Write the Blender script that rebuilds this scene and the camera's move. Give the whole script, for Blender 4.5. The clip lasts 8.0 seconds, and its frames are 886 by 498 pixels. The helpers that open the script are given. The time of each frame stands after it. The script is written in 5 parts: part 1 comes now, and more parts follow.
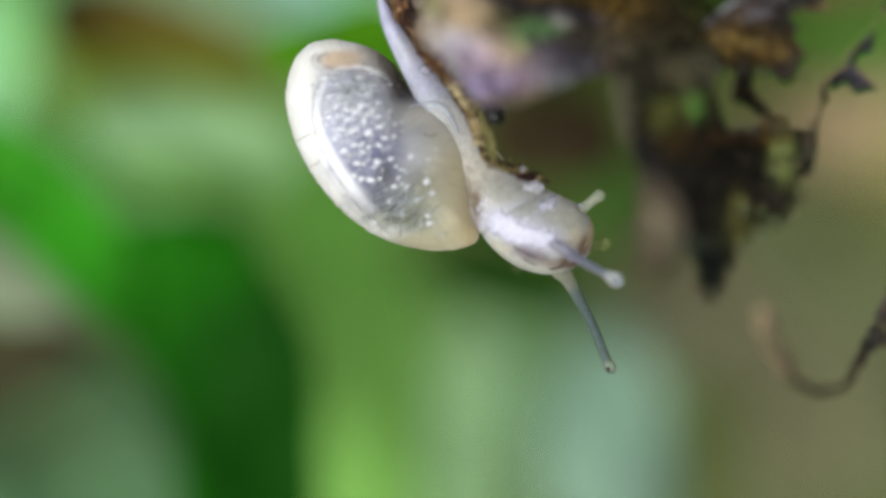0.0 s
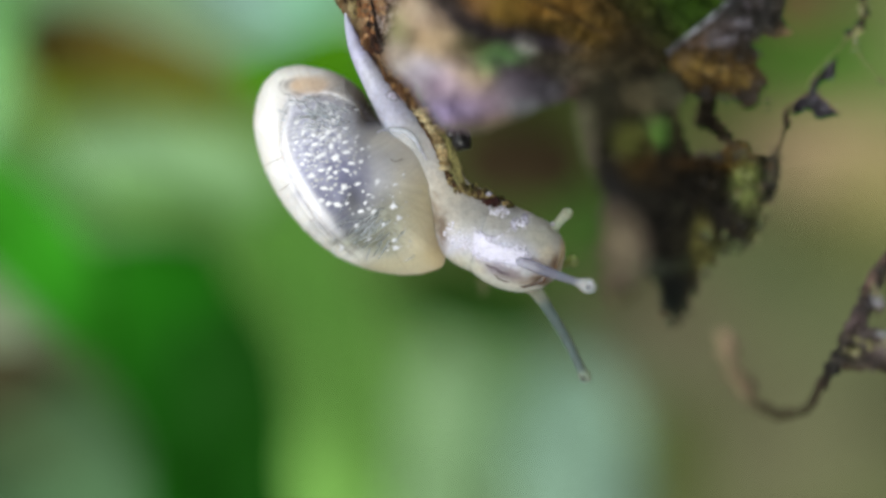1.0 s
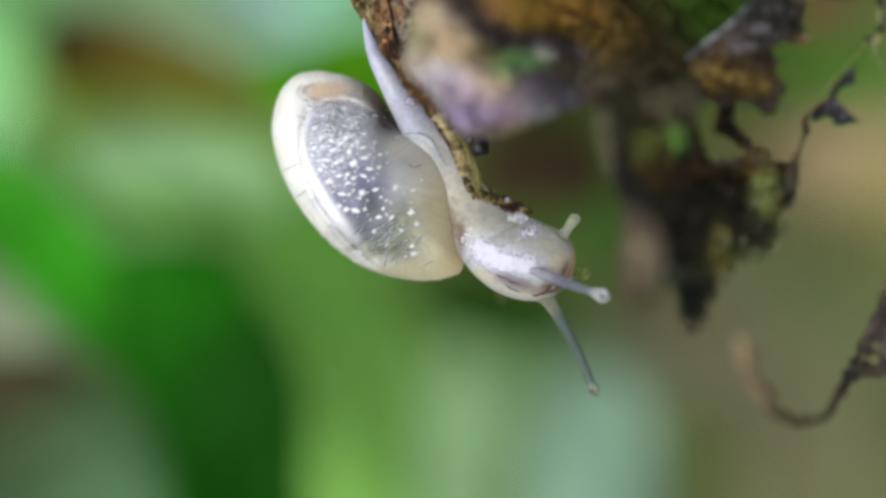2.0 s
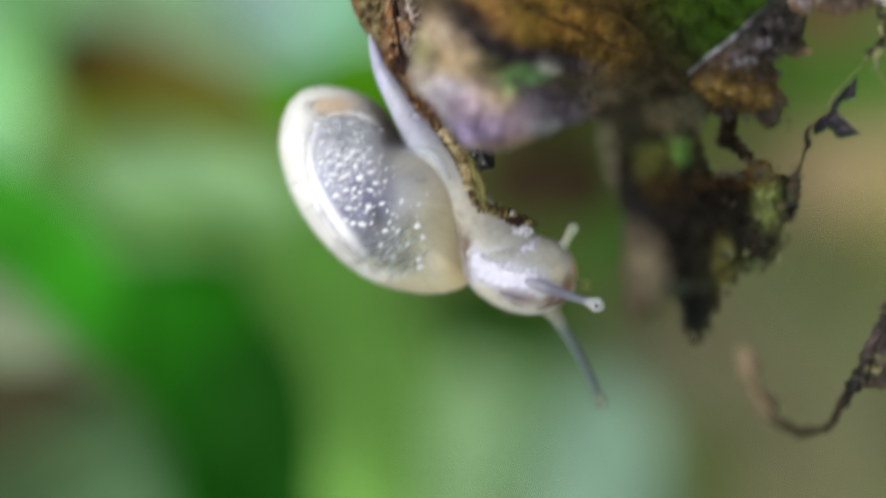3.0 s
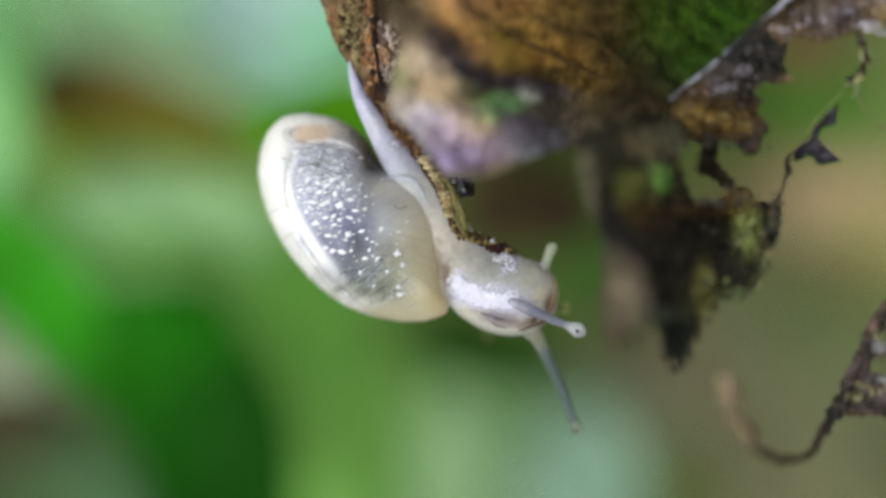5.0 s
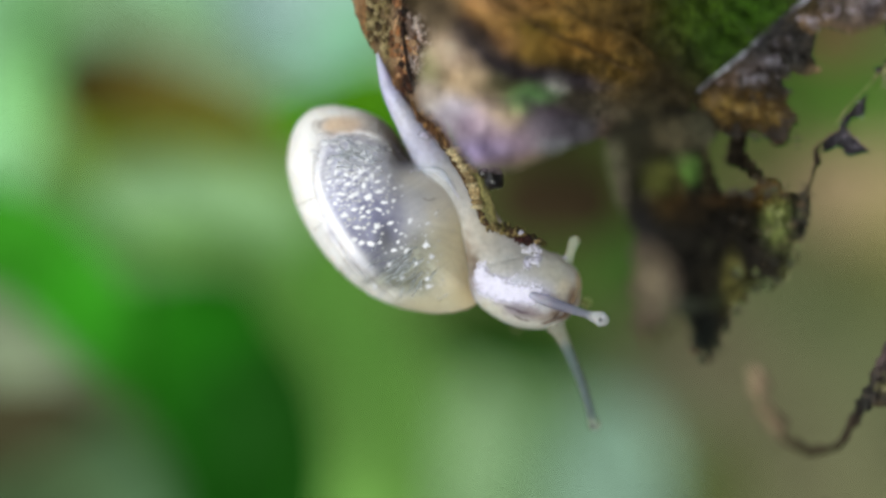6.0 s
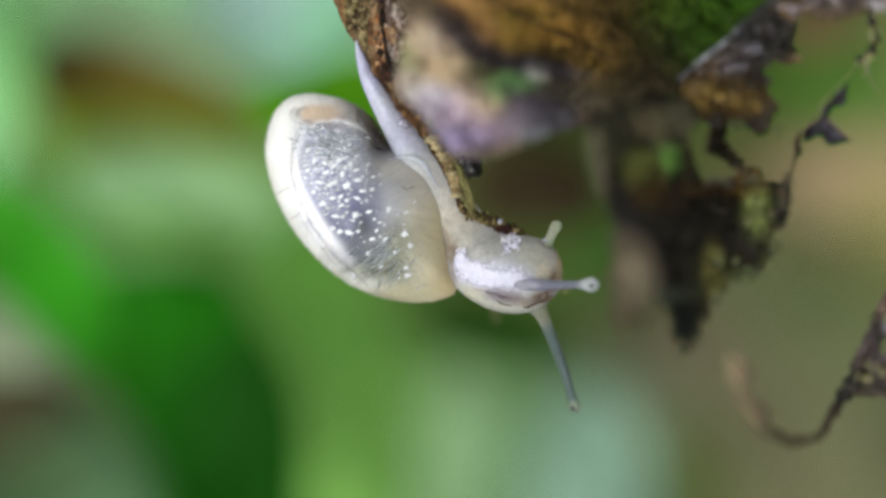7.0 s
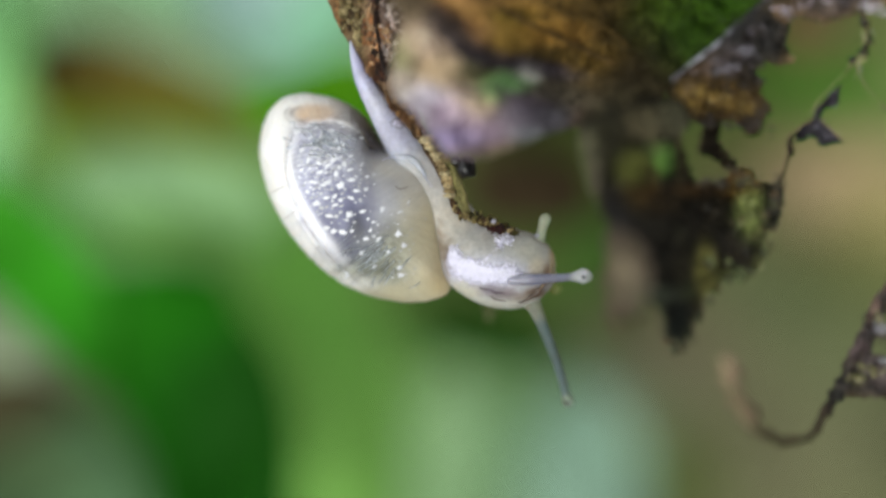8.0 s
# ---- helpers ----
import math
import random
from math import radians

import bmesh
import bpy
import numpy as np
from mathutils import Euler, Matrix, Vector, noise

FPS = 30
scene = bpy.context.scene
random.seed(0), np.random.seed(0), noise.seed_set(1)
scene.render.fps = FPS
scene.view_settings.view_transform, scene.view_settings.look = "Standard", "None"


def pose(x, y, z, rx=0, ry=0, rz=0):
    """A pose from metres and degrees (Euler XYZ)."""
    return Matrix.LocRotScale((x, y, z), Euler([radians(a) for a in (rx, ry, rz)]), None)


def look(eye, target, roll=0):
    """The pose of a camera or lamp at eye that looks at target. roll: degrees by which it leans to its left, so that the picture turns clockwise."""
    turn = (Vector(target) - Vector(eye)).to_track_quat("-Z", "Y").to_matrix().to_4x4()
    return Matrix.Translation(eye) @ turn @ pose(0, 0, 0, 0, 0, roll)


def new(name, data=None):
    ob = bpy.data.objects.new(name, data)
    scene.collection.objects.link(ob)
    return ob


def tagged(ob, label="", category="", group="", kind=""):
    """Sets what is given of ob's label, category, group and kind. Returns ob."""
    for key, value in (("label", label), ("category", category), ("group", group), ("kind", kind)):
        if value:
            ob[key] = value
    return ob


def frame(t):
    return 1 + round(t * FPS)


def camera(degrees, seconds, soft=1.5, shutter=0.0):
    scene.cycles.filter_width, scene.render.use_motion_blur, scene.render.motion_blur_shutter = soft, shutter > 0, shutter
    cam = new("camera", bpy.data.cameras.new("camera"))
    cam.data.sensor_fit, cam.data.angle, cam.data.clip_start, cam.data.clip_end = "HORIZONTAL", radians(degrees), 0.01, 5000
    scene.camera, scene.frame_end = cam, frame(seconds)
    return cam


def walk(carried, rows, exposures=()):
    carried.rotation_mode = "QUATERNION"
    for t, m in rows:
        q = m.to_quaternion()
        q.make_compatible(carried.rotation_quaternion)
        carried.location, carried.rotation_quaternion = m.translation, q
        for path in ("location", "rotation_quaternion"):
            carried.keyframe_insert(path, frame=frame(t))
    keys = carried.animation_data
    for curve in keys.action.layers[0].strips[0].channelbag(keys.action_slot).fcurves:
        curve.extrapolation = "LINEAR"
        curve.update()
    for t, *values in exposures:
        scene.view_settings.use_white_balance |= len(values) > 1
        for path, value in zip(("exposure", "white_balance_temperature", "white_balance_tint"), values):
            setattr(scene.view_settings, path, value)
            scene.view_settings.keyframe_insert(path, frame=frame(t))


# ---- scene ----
cam = camera(10.71, 8.0, soft=2.9, shutter=0.5)
cam.data.dof.use_dof = True
cam.data.dof.focus_distance = 0.2067
cam.data.dof.aperture_fstop = cam.data.lens / 18.5
cam.data.dof.aperture_blades = 0


# the camera looks down on low plants: the plan stands tilted in the world
WORLD = pose(0, 0, 0, -62, 0, 0)


def eye_pose(t, dist, ax, az, lean):
    side = -1.5 * max(0.0, 1 - t / 3.0)          # the eye drifts sideways at first, mm
    return WORLD @ look((side / 1000, -dist / 1000, 0), (ax / 1000, 0, az / 1000), lean)


walk(cam, [(t, eye_pose(t, d, ax, az, lean)) for t, d, ax, az, lean in [
    (0.0, 206.96, -0.996, -2.469, 0.02),
    (0.1, 206.94, -0.980, -2.494, 0.03),
    (0.2, 206.91, -0.336, -2.543, 0.03),
    (0.3, 206.88, -0.446, -2.343, 0.05),
    (0.4, 206.86, -0.054, -2.342, 0.05),
    (0.5, 206.84, -0.766, -1.744, 0.06),
    (0.6, 207.23, -0.887, -1.373, 0.07),
    (0.7, 207.62, -0.554, -1.729, 0.07),
    (0.8, 208.01, 0.937, -1.659, 0.07),
    (0.9, 208.41, 0.895, -1.590, 0.07),
    (1.0, 208.81, 0.474, -1.394, 0.08),
    (1.1, 208.64, 1.066, -2.045, 0.08),
    (1.2, 208.48, 0.848, -2.038, 0.08),
    (1.3, 208.32, -0.378, -1.755, 0.08),
    (1.4, 208.16, -0.340, -1.849, 0.08),
    (1.5, 208.00, -0.052, -1.817, 0.08),
    (1.6, 208.09, 0.425, -1.354, 0.11),
    (1.7, 208.19, 0.299, -1.306, 0.13),
    (2.8, 209.44, -1.074, -0.451, 0.18),
    (2.9, 209.86, -0.921, -0.677, 0.09),
    (2.967, 210.21, -0.672, -0.757, 0.01),
    (3.0, 210.28, -0.592, -0.547, -0.01),
    (3.033, 210.28, -0.501, -0.338, 0.01),
    (3.1, 210.55, -0.674, -0.325, 0.01),
    (3.2, 210.84, -0.450, 0.154, 0.02),
    (3.3, 211.11, 0.112, -0.388, 0.03),
    (3.4, 211.40, 1.214, -1.011, 0.04),
    (3.5, 211.69, 0.957, -1.409, 0.06),
    (3.6, 211.38, 0.291, -1.075, -0.05),
    (3.7, 211.07, 0.578, -0.540, -0.16),
    (3.8, 210.76, 0.865, -0.058, -0.27),
    (3.9, 210.47, 3.224, 0.742, -0.38),
    (3.967, 210.20, 3.129, 0.629, -0.46),
    (4.0, 210.16, 2.893, 0.760, -0.49),
    (4.033, 210.22, 2.652, 0.905, -0.49),
    (4.1, 210.13, 2.400, 0.979, -0.44),
    (4.2, 210.08, 1.575, 0.637, -0.39),
    (4.3, 210.05, 0.806, 0.547, -0.34),
    (4.4, 210.02, 0.723, -0.076, -0.29),
    (4.467, 209.93, 1.209, 0.235, -0.24),
    (4.5, 209.98, 1.273, 0.440, -0.24),
    (4.533, 209.91, 1.351, 0.646, -0.20),
    (4.6, 209.87, 1.173, 0.502, -0.15),
    (4.7, 209.75, 0.593, 0.717, -0.05),
    (5.8, 209.77, -0.009, 0.493, -0.15),
    (5.9, 209.76, -0.533, 0.490, -0.17),
    (6.0, 209.76, -0.982, 0.310, -0.19),
    (6.1, 209.61, -0.708, 0.601, -0.16),
    (6.2, 209.46, -0.410, 0.766, -0.12),
    (6.3, 209.30, -0.012, 0.401, -0.07),
    (6.4, 209.15, 0.260, 0.087, -0.04),
    (6.5, 209.00, 0.002, 0.001, 0.00),
    (6.6, 208.94, 0.008, 0.035, -0.03),
    (6.7, 208.88, -0.818, -0.006, -0.04),
    (6.8, 208.82, 0.045, 0.179, -0.07),
    (6.9, 208.77, 0.378, 0.137, -0.09),
    (7.0, 208.70, -0.045, -0.182, -0.12),
    (7.1, 208.57, 0.046, -0.017, -0.08),
    (7.2, 208.43, -0.819, -0.356, -0.06),
    (7.3, 208.29, -1.079, -0.066, -0.03),
    (7.4, 208.14, -1.240, -0.255, -0.01),
    (7.5, 208.01, -0.269, 0.085, 0.03),
    (7.6, 208.25, -0.367, -0.321, 0.03),
    (7.7, 208.50, -0.616, -0.100, 0.02),
    (7.8, 208.75, -0.236, -0.431, 0.03),
    (7.9, 209.00, 0.169, -0.384, 0.02),
    (8.0, 209.24, 0.247, -0.187, 0.02),
]])

# ---- light: bright overcast woodland edge ----
world = bpy.data.worlds.new("sky")
scene.world = world
world.use_nodes = True
wn = world.node_tree.nodes
sky = wn.new("ShaderNodeTexSky")
sky.sky_type, sky.sun_disc = "NISHITA", False
sky.sun_elevation, sky.sun_rotation = radians(44.6), radians(223)
sky.dust_density, sky.air_density, sky.ozone_density = 1.0, 1.0, 2.5
haze = wn.new("ShaderNodeHueSaturation")      # thin cloud takes most of the blue out
haze.inputs["Saturation"].default_value = 0.15
world.node_tree.links.new(sky.outputs[0], haze.inputs["Color"])
world.node_tree.links.new(haze.outputs[0], wn["Background"].inputs[0])
wn["Background"].inputs[1].default_value = 0.15

sun = new("sun", bpy.data.lights.new("sun", "SUN"))
sun.data.energy, sun.data.angle, sun.data.color = 1.35, radians(32), (0.965, 1.0, 0.88)
SUN = WORLD.to_3x3() @ Vector((-0.45, -0.8, -0.12)).normalized()
sun.matrix_world = look(SUN, (0, 0, 0))
scene.view_settings.exposure = 0.31


# ---- plan: laid out as the camera sees it ----
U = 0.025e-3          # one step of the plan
DIST = 209.0          # mm from the eye to the snail's plane


def at(x, y, d=0.0):
    """A place set by the camera's view: x to the right and y down in steps of the plan, d mm behind the snail's plane
    along the same ray.
    """
    k = U * (1 + d / DIST)
    return Vector(((x - 784) * k, d / 1000, (441 - y) * k))


def lin(r, g, b):
    return tuple((c / 255 / 12.92) if c < 10 else ((c / 255 + 0.055) / 1.055) ** 2.4 for c in (r, g, b))


def mix_blobs(base, blobs):
    """A colour function over the plan: soft patches of colour, painted shade included, on a base colour."""
    data = [(q[0], q[1], q[2], q[3], np.array(lin(*q[4])), q[5] if len(q) > 5 else 1.0) for q in blobs]
    base = np.array(lin(*base))

    def colour(x, y):
        x, y = np.asarray(x, float), np.asarray(y, float)
        weight = np.full(x.shape, 0.12)
        total = base * weight[..., None]
        for bx, by, rx, ry, c, s in data:
            w = s * np.exp(-(((x - bx) / rx) ** 2 + ((y - by) / ry) ** 2))
            total, weight = total + c * w[..., None], weight + w
        return total / weight[..., None]
    return colour


def spline(pts, step, closed=True):
    """A smooth line through points (of any dimension), cut into pieces of about that length."""
    p = [np.array(q, float) for q in pts]
    n = len(p)
    out = []
    for i in range(n if closed else n - 1):
        if closed:
            a, b, c, d = p[i - 1], p[i], p[(i + 1) % n], p[(i + 2) % n]
        else:
            a, b, c, d = p[max(i - 1, 0)], p[i], p[i + 1], p[min(i + 2, n - 1)]
        m = max(1, round(float(np.linalg.norm((c - b)[:2])) / step))
        for j in range(m):
            t = j / m
            out.append(0.5 * (2 * b + (c - a) * t + (2 * a - 5 * b + 4 * c - d) * t * t + (3 * b - a - 3 * c + d) * t ** 3))
    if not closed:
        out.append(p[-1])
    return out


def inside(poly, x, y):
    hit = False
    j = len(poly) - 1
    for i in range(len(poly)):
        xi, yi, xj, yj = poly[i][0], poly[i][1], poly[j][0], poly[j][1]
        if (yi > y) != (yj > y) and x < (xj - xi) * (y - yi) / (yj - yi) + xi:
            hit = not hit
        j = i
    return hit


def within(poly, pts):
    """Which of the points lie inside the polygon."""
    x, y = np.array(pts, float).T
    hit = np.zeros(len(x), bool)
    j = len(poly) - 1
    for i in range(len(poly)):
        xi, yi, xj, yj = poly[i][0], poly[i][1], poly[j][0], poly[j][1]
        if yi != yj:
            hit ^= ((yi > y) != (yj > y)) & (x < (xj - xi) * (y - yi) / (yj - yi) + xi)
        j = i
    return hit


PLACES = {}


def part(name, me, material, parent=None, label="", origin=None):
    """Links a mesh (in world metres) as one object under a thing, with its origin at a place."""
    o = Vector(origin) if origin is not None else Vector((0, 0, 0))
    for v in me.vertices:
        v.co -= o
    ob = new(name, me)
    for m in material if isinstance(material, (list, tuple)) else [material]:
        me.materials.append(m)
    base = Vector((0, 0, 0))
    if parent is not None:
        ob.parent = parent
        up = parent
        while up is not None:
            base += PLACES.get(up.name, up.location)
            up = up.parent
    ob.location = o - base
    if label:
        tagged(ob, label)
    for f in me.polygons:
        f.use_smooth = True
    return ob


def thing(name, place, label, category, group="", kind=""):
    ob = new(name)
    ob.empty_display_size = 0.002
    ob.matrix_world = WORLD @ Matrix.Translation(place)
    PLACES[ob.name] = Vector(place)
    return tagged(ob, label, category, group, kind)


def set_tint(me, cols):
    att = me.attributes.new("tint", "FLOAT_COLOR", "POINT")
    att.data.foreach_set("color", np.column_stack([cols, np.ones(len(cols))]).astype(np.float32).ravel())


def sheet(pts, depth, colour, holes=(), step=6, rough=2.0, grain=0.25, thick=0.12, seed=0):
    """A thin torn blade: outline and holes on the plan, lying at depth(x, y), with real thickness."""
    from mathutils import geometry
    rng = random.Random(seed)

    def ragged(line, amount):
        res = []
        n = len(line)
        for i in range(n):
            t = line[(i + 1) % n][:2] - line[i - 1][:2]
            t = t / (np.linalg.norm(t) + 1e-9)
            w = noise.noise(Vector((line[i][0] / 22, line[i][1] / 22, seed * 3.1))) + 0.7 * noise.noise(Vector((line[i][0] / 7, line[i][1] / 7, seed))) + 0.5 * noise.noise(Vector((line[i][0] / 2.7, line[i][1] / 2.7, seed + 7)))
            res.append(np.array([line[i][0] - t[1] * w * amount, line[i][1] + t[0] * w * amount]))
        return res

    rim = ragged(spline(pts, step), rough)
    cut = [ragged(spline(h, step), rough) for h in holes]
    verts, edges, faces = [], [], []
    for line in [rim] + cut:
        s = len(verts)
        verts += [Vector((p[0], p[1])) for p in line]
        edges += [(s + i, s + (i + 1) % len(line)) for i in range(len(line))]
    xs, ys = [p[0] for p in rim], [p[1] for p in rim]
    g = step * 1.25
    loose = []
    y = min(ys)
    while y < max(ys):
        x = min(xs)
        while x < max(xs):
            loose.append((x + rng.uniform(-.3, .3) * g, y + rng.uniform(-.3, .3) * g))
            x += g
        y += g
    keep = within(rim, loose)
    for h in cut:
        keep &= ~within(h, loose)
    verts += [Vector(p) for p, k in zip(loose, keep) if k]
    v2, _, f2, *_ = geometry.delaunay_2d_cdt(verts, edges, faces, 0, 1e-4)
    co = []
    for v in v2:
        n3 = Vector((v.x / 30, v.y / 30, seed))
        d = depth(v.x, v.y) + grain * (noise.noise(n3) + 0.5 * noise.noise(n3 * 3.1))
        co.append(at(v.x, v.y, d))
    cols = colour([v.x for v in v2], [v.y for v in v2])
    keep = []
    mid = [(sum(v2[i].x for i in f) / 3, sum(v2[i].y for i in f) / 3) for f in f2]
    good = within(rim, mid)
    for h in cut:
        good &= ~within(h, mid)
    for f, ok in zip(f2, good):
        if ok:
            a, b, c = (v2[i] for i in f[:3])
            if (b - a).cross(c - a) < 0:
                f = f[::-1]
            keep.append(tuple(f))
    n = len(co)
    count = {}
    for f in keep:
        for i in range(3):
            e = (f[i], f[(i + 1) % 3])
            count[e] = count.get(e, 0) + 1
    back = [c + Vector((0, thick / 1000, 0)) for c in co]
    allf = [f for f in keep] + [tuple(i + n for i in f[::-1]) for f in keep]
    allf += [(b, a, a + n, b + n) for a, b in count if (b, a) not in count]
    me = bpy.data.meshes.new("blade")
    me.from_pydata(co + back, [], allf)
    set_tint(me, np.concatenate([cols, cols]))
    return me


def tube(spine, colour=None, sides=14, flat=1.0, step=4, wob=0.0, seed=0):
    """A tapered round body along a line of (x, y, d, radius in plan steps), closed at both ends."""
    line = spline(spine, step, closed=False)
    co, faces = [], []
    p = [at(q[0], q[1], q[2]) for q in line]
    for i, q in enumerate(line):
        t = (p[min(i + 1, len(p) - 1)] - p[max(i - 1, 0)]).normalized()
        s = t.cross(Vector((0, 1, 0))).normalized()
        u = s.cross(t).normalized()
        for k in range(sides):
            a = 2 * math.pi * k / sides
            r = max(q[3], 0.3) * U
            if wob:
                r *= 1 + wob * noise.noise(Vector((i * step / 17.0, math.cos(a) * 1.3 + seed * 5, math.sin(a) * 1.3)))
            c = p[i] + s * (r * math.cos(a)) + u * (r * flat * math.sin(a))
            co.append(c)
    for i in range(len(line) - 1):
        for k in range(sides):
            a, b = i * sides + k, i * sides + (k + 1) % sides
            faces.append((a, b, b + sides, a + sides))
    faces.append(tuple(range(sides))[::-1])
    faces.append(tuple(range((len(line) - 1) * sides, len(line) * sides)))
    me = bpy.data.meshes.new("tube")
    me.from_pydata(co, [], faces)
    if colour:
        k = [U * (1 + c.y * 1000 / DIST) for c in co]
        set_tint(me, colour([784 + c.x / s for c, s in zip(co, k)], [441 - c.z / s for c, s in zip(co, k)]))
    bm = bmesh.new()
    bm.from_mesh(me)
    bmesh.ops.recalc_face_normals(bm, faces=bm.faces)
    bm.to_mesh(me)
    bm.free()
    return me


def blob_mesh(x, y, d, r, lump, seed, stretch=(1, 1, 1), sub=3):
    me = bpy.data.meshes.new("blob")
    bm = bmesh.new()
    bmesh.ops.create_icosphere(bm, subdivisions=sub, radius=1.0)
    c = at(x, y, d)
    for v in bm.verts:
        k = 1 + lump * noise.noise(v.co * 1.7 + Vector((seed, 0, 0)))
        v.co = Vector((v.co.x * stretch[0], v.co.y * stretch[1], v.co.z * stretch[2])) * (k * r * U) + c
    bm.to_mesh(me)
    bm.free()
    return me


# ---- materials ----
class Nodes:
    def __init__(self, name):
        self.m = bpy.data.materials.new(name)
        self.m.use_nodes = True
        self.t = self.m.node_tree
        self.p = self.t.nodes["Principled BSDF"]
        self.tex = self.t.nodes.new("ShaderNodeTexCoord").outputs["Object"]

    def node(self, kind, **k):
        n = self.t.nodes.new(kind)
        for key, v in k.items():
            n.inputs[key].default_value = v
        return n

    def link(self, a, b):
        self.t.links.new(a, b)

    def noise(self, per_mm, detail=6, rough=0.6, vec=None):
        n = self.node("ShaderNodeTexNoise", Scale=per_mm * 1000, Detail=detail, Roughness=rough)
        self.link(vec or self.tex, n.inputs["Vector"])
        return n.outputs["Fac"]

    def ramp(self, fac, stops):
        r = self.t.nodes.new("ShaderNodeValToRGB")
        while len(r.color_ramp.elements) < len(stops):
            r.color_ramp.elements.new(0.5)
        for e, (pos, v) in zip(r.color_ramp.elements, stops):
            e.position, e.color = pos, (*(v if isinstance(v, tuple) else (v, v, v)), 1)
        self.link(fac, r.inputs[0])
        return r.outputs[0]

    def mix(self, kind, a, b, fac=1.0):
        n = self.t.nodes.new("ShaderNodeMix")
        n.data_type, n.blend_type = "RGBA", kind
        for sock, v in ((n.inputs[0], fac), (n.inputs[6], a), (n.inputs[7], b)):
            if isinstance(v, (int, float)):
                sock.default_value = v
            elif isinstance(v, tuple):
                sock.default_value = (*v, 1)
            else:
                self.link(v, sock)
        return n.outputs[2]

    def tint(self):
        a = self.t.nodes.new("ShaderNodeAttribute")
        a.attribute_name = "tint"
        return a.outputs["Color"]

    def bump(self, fac, mm, strength=1.0, under=None):
        b = self.node("ShaderNodeBump", Strength=strength, Distance=mm / 1000)
        self.link(fac, b.inputs["Height"])
        if under is not None:
            self.link(under, b.inputs["Normal"])
        self.link(b.outputs[0], self.p.inputs["Normal"])
        return b.outputs[0]

    def set(self, **k):
        for key, v in k.items():
            sock = self.p.inputs[key.replace("_", " ")]
            if isinstance(v, (int, float)) or isinstance(v, tuple):
                sock.default_value = v
            else:
                self.link(v, sock)
        return self.m


def dead_leaf_material(name, wet, relief, per_mm, gloss=0.3, even=1.0):
    n = Nodes(name)
    fibres = n.node("ShaderNodeMapping", Scale=(1.0, 1.0, 0.25), Rotation=(0.0, radians(-52), 0.0))
    n.link(n.tex, fibres.inputs["Vector"])
    big, fine, thin = n.noise(1.1, 5), n.noise(per_mm, 9, 0.72), n.noise(5, 7, 0.65, fibres.outputs[0])
    col = n.mix("MULTIPLY", n.tint(), n.ramp(big, [(0.32, 0.55 * even), (0.6, 1.15)]))
    col = n.mix("MULTIPLY", col, n.ramp(fine, [(0.36, 0.35 * even), (0.5, 0.95), (0.66, 1.35)]))
    col = n.mix("MULTIPLY", col, n.ramp(thin, [(0.38, 0.5 * even), (0.52, 1.0), (0.66, 1.35)]))
    low = n.bump(thin, relief * 1.2, 0.8)
    n.bump(n.noise(per_mm, 8, 0.7), relief, 0.9, low)
    return n.set(Base_Color=col, Roughness=n.ramp(fine, [(0.36, wet), (0.6, wet + 0.4)]), Specular_IOR_Level=gloss)


def green_leaf_material():
    n = Nodes("living leaf")
    big, fine = n.noise(0.05, 4), n.noise(0.5, 6)
    col = n.mix("MULTIPLY", n.tint(), n.ramp(big, [(0.3, 0.75), (0.7, 1.2)]))
    col = n.mix("MULTIPLY", col, n.ramp(fine, [(0.3, 0.85), (0.7, 1.12)]))
    col = n.mix("MULTIPLY", col, (0.97, 1.0, 0.94))
    n.bump(fine, 0.4, 0.4)
    return n.set(Base_Color=col, Roughness=0.65, Specular_IOR_Level=0.06)


def shell_material():
    n = Nodes("snail shell")
    big, fine = n.noise(0.8, 4), n.noise(9, 5)
    col = n.mix("MULTIPLY", n.tint(), n.ramp(big, [(0.35, 0.93), (0.65, 1.05)]))
    col = n.mix("MULTIPLY", col, n.ramp(fine, [(0.3, 0.95), (0.7, 1.04)]))
    arc = n.t.nodes.new("ShaderNodeAttribute")
    arc.attribute_name = "arc"
    lines = n.node("ShaderNodeTexNoise", Scale=90.0, Detail=3.0)
    lines.noise_dimensions = "1D"
    n.link(arc.outputs["Fac"], lines.inputs["W"])
    n.bump(lines.outputs["Fac"], 0.025, 0.4)
    col = n.mix("MULTIPLY", col, n.ramp(lines.outputs["Fac"], [(0.3, 0.96), (0.7, 1.02)]))
    return n.set(Base_Color=col, Roughness=0.34, Specular_IOR_Level=0.5, Subsurface_Weight=0.75, Subsurface_Scale=0.00045,
                 Subsurface_Radius=(1.0, 0.9, 0.8), Coat_Weight=0.2, Coat_Roughness=0.25)


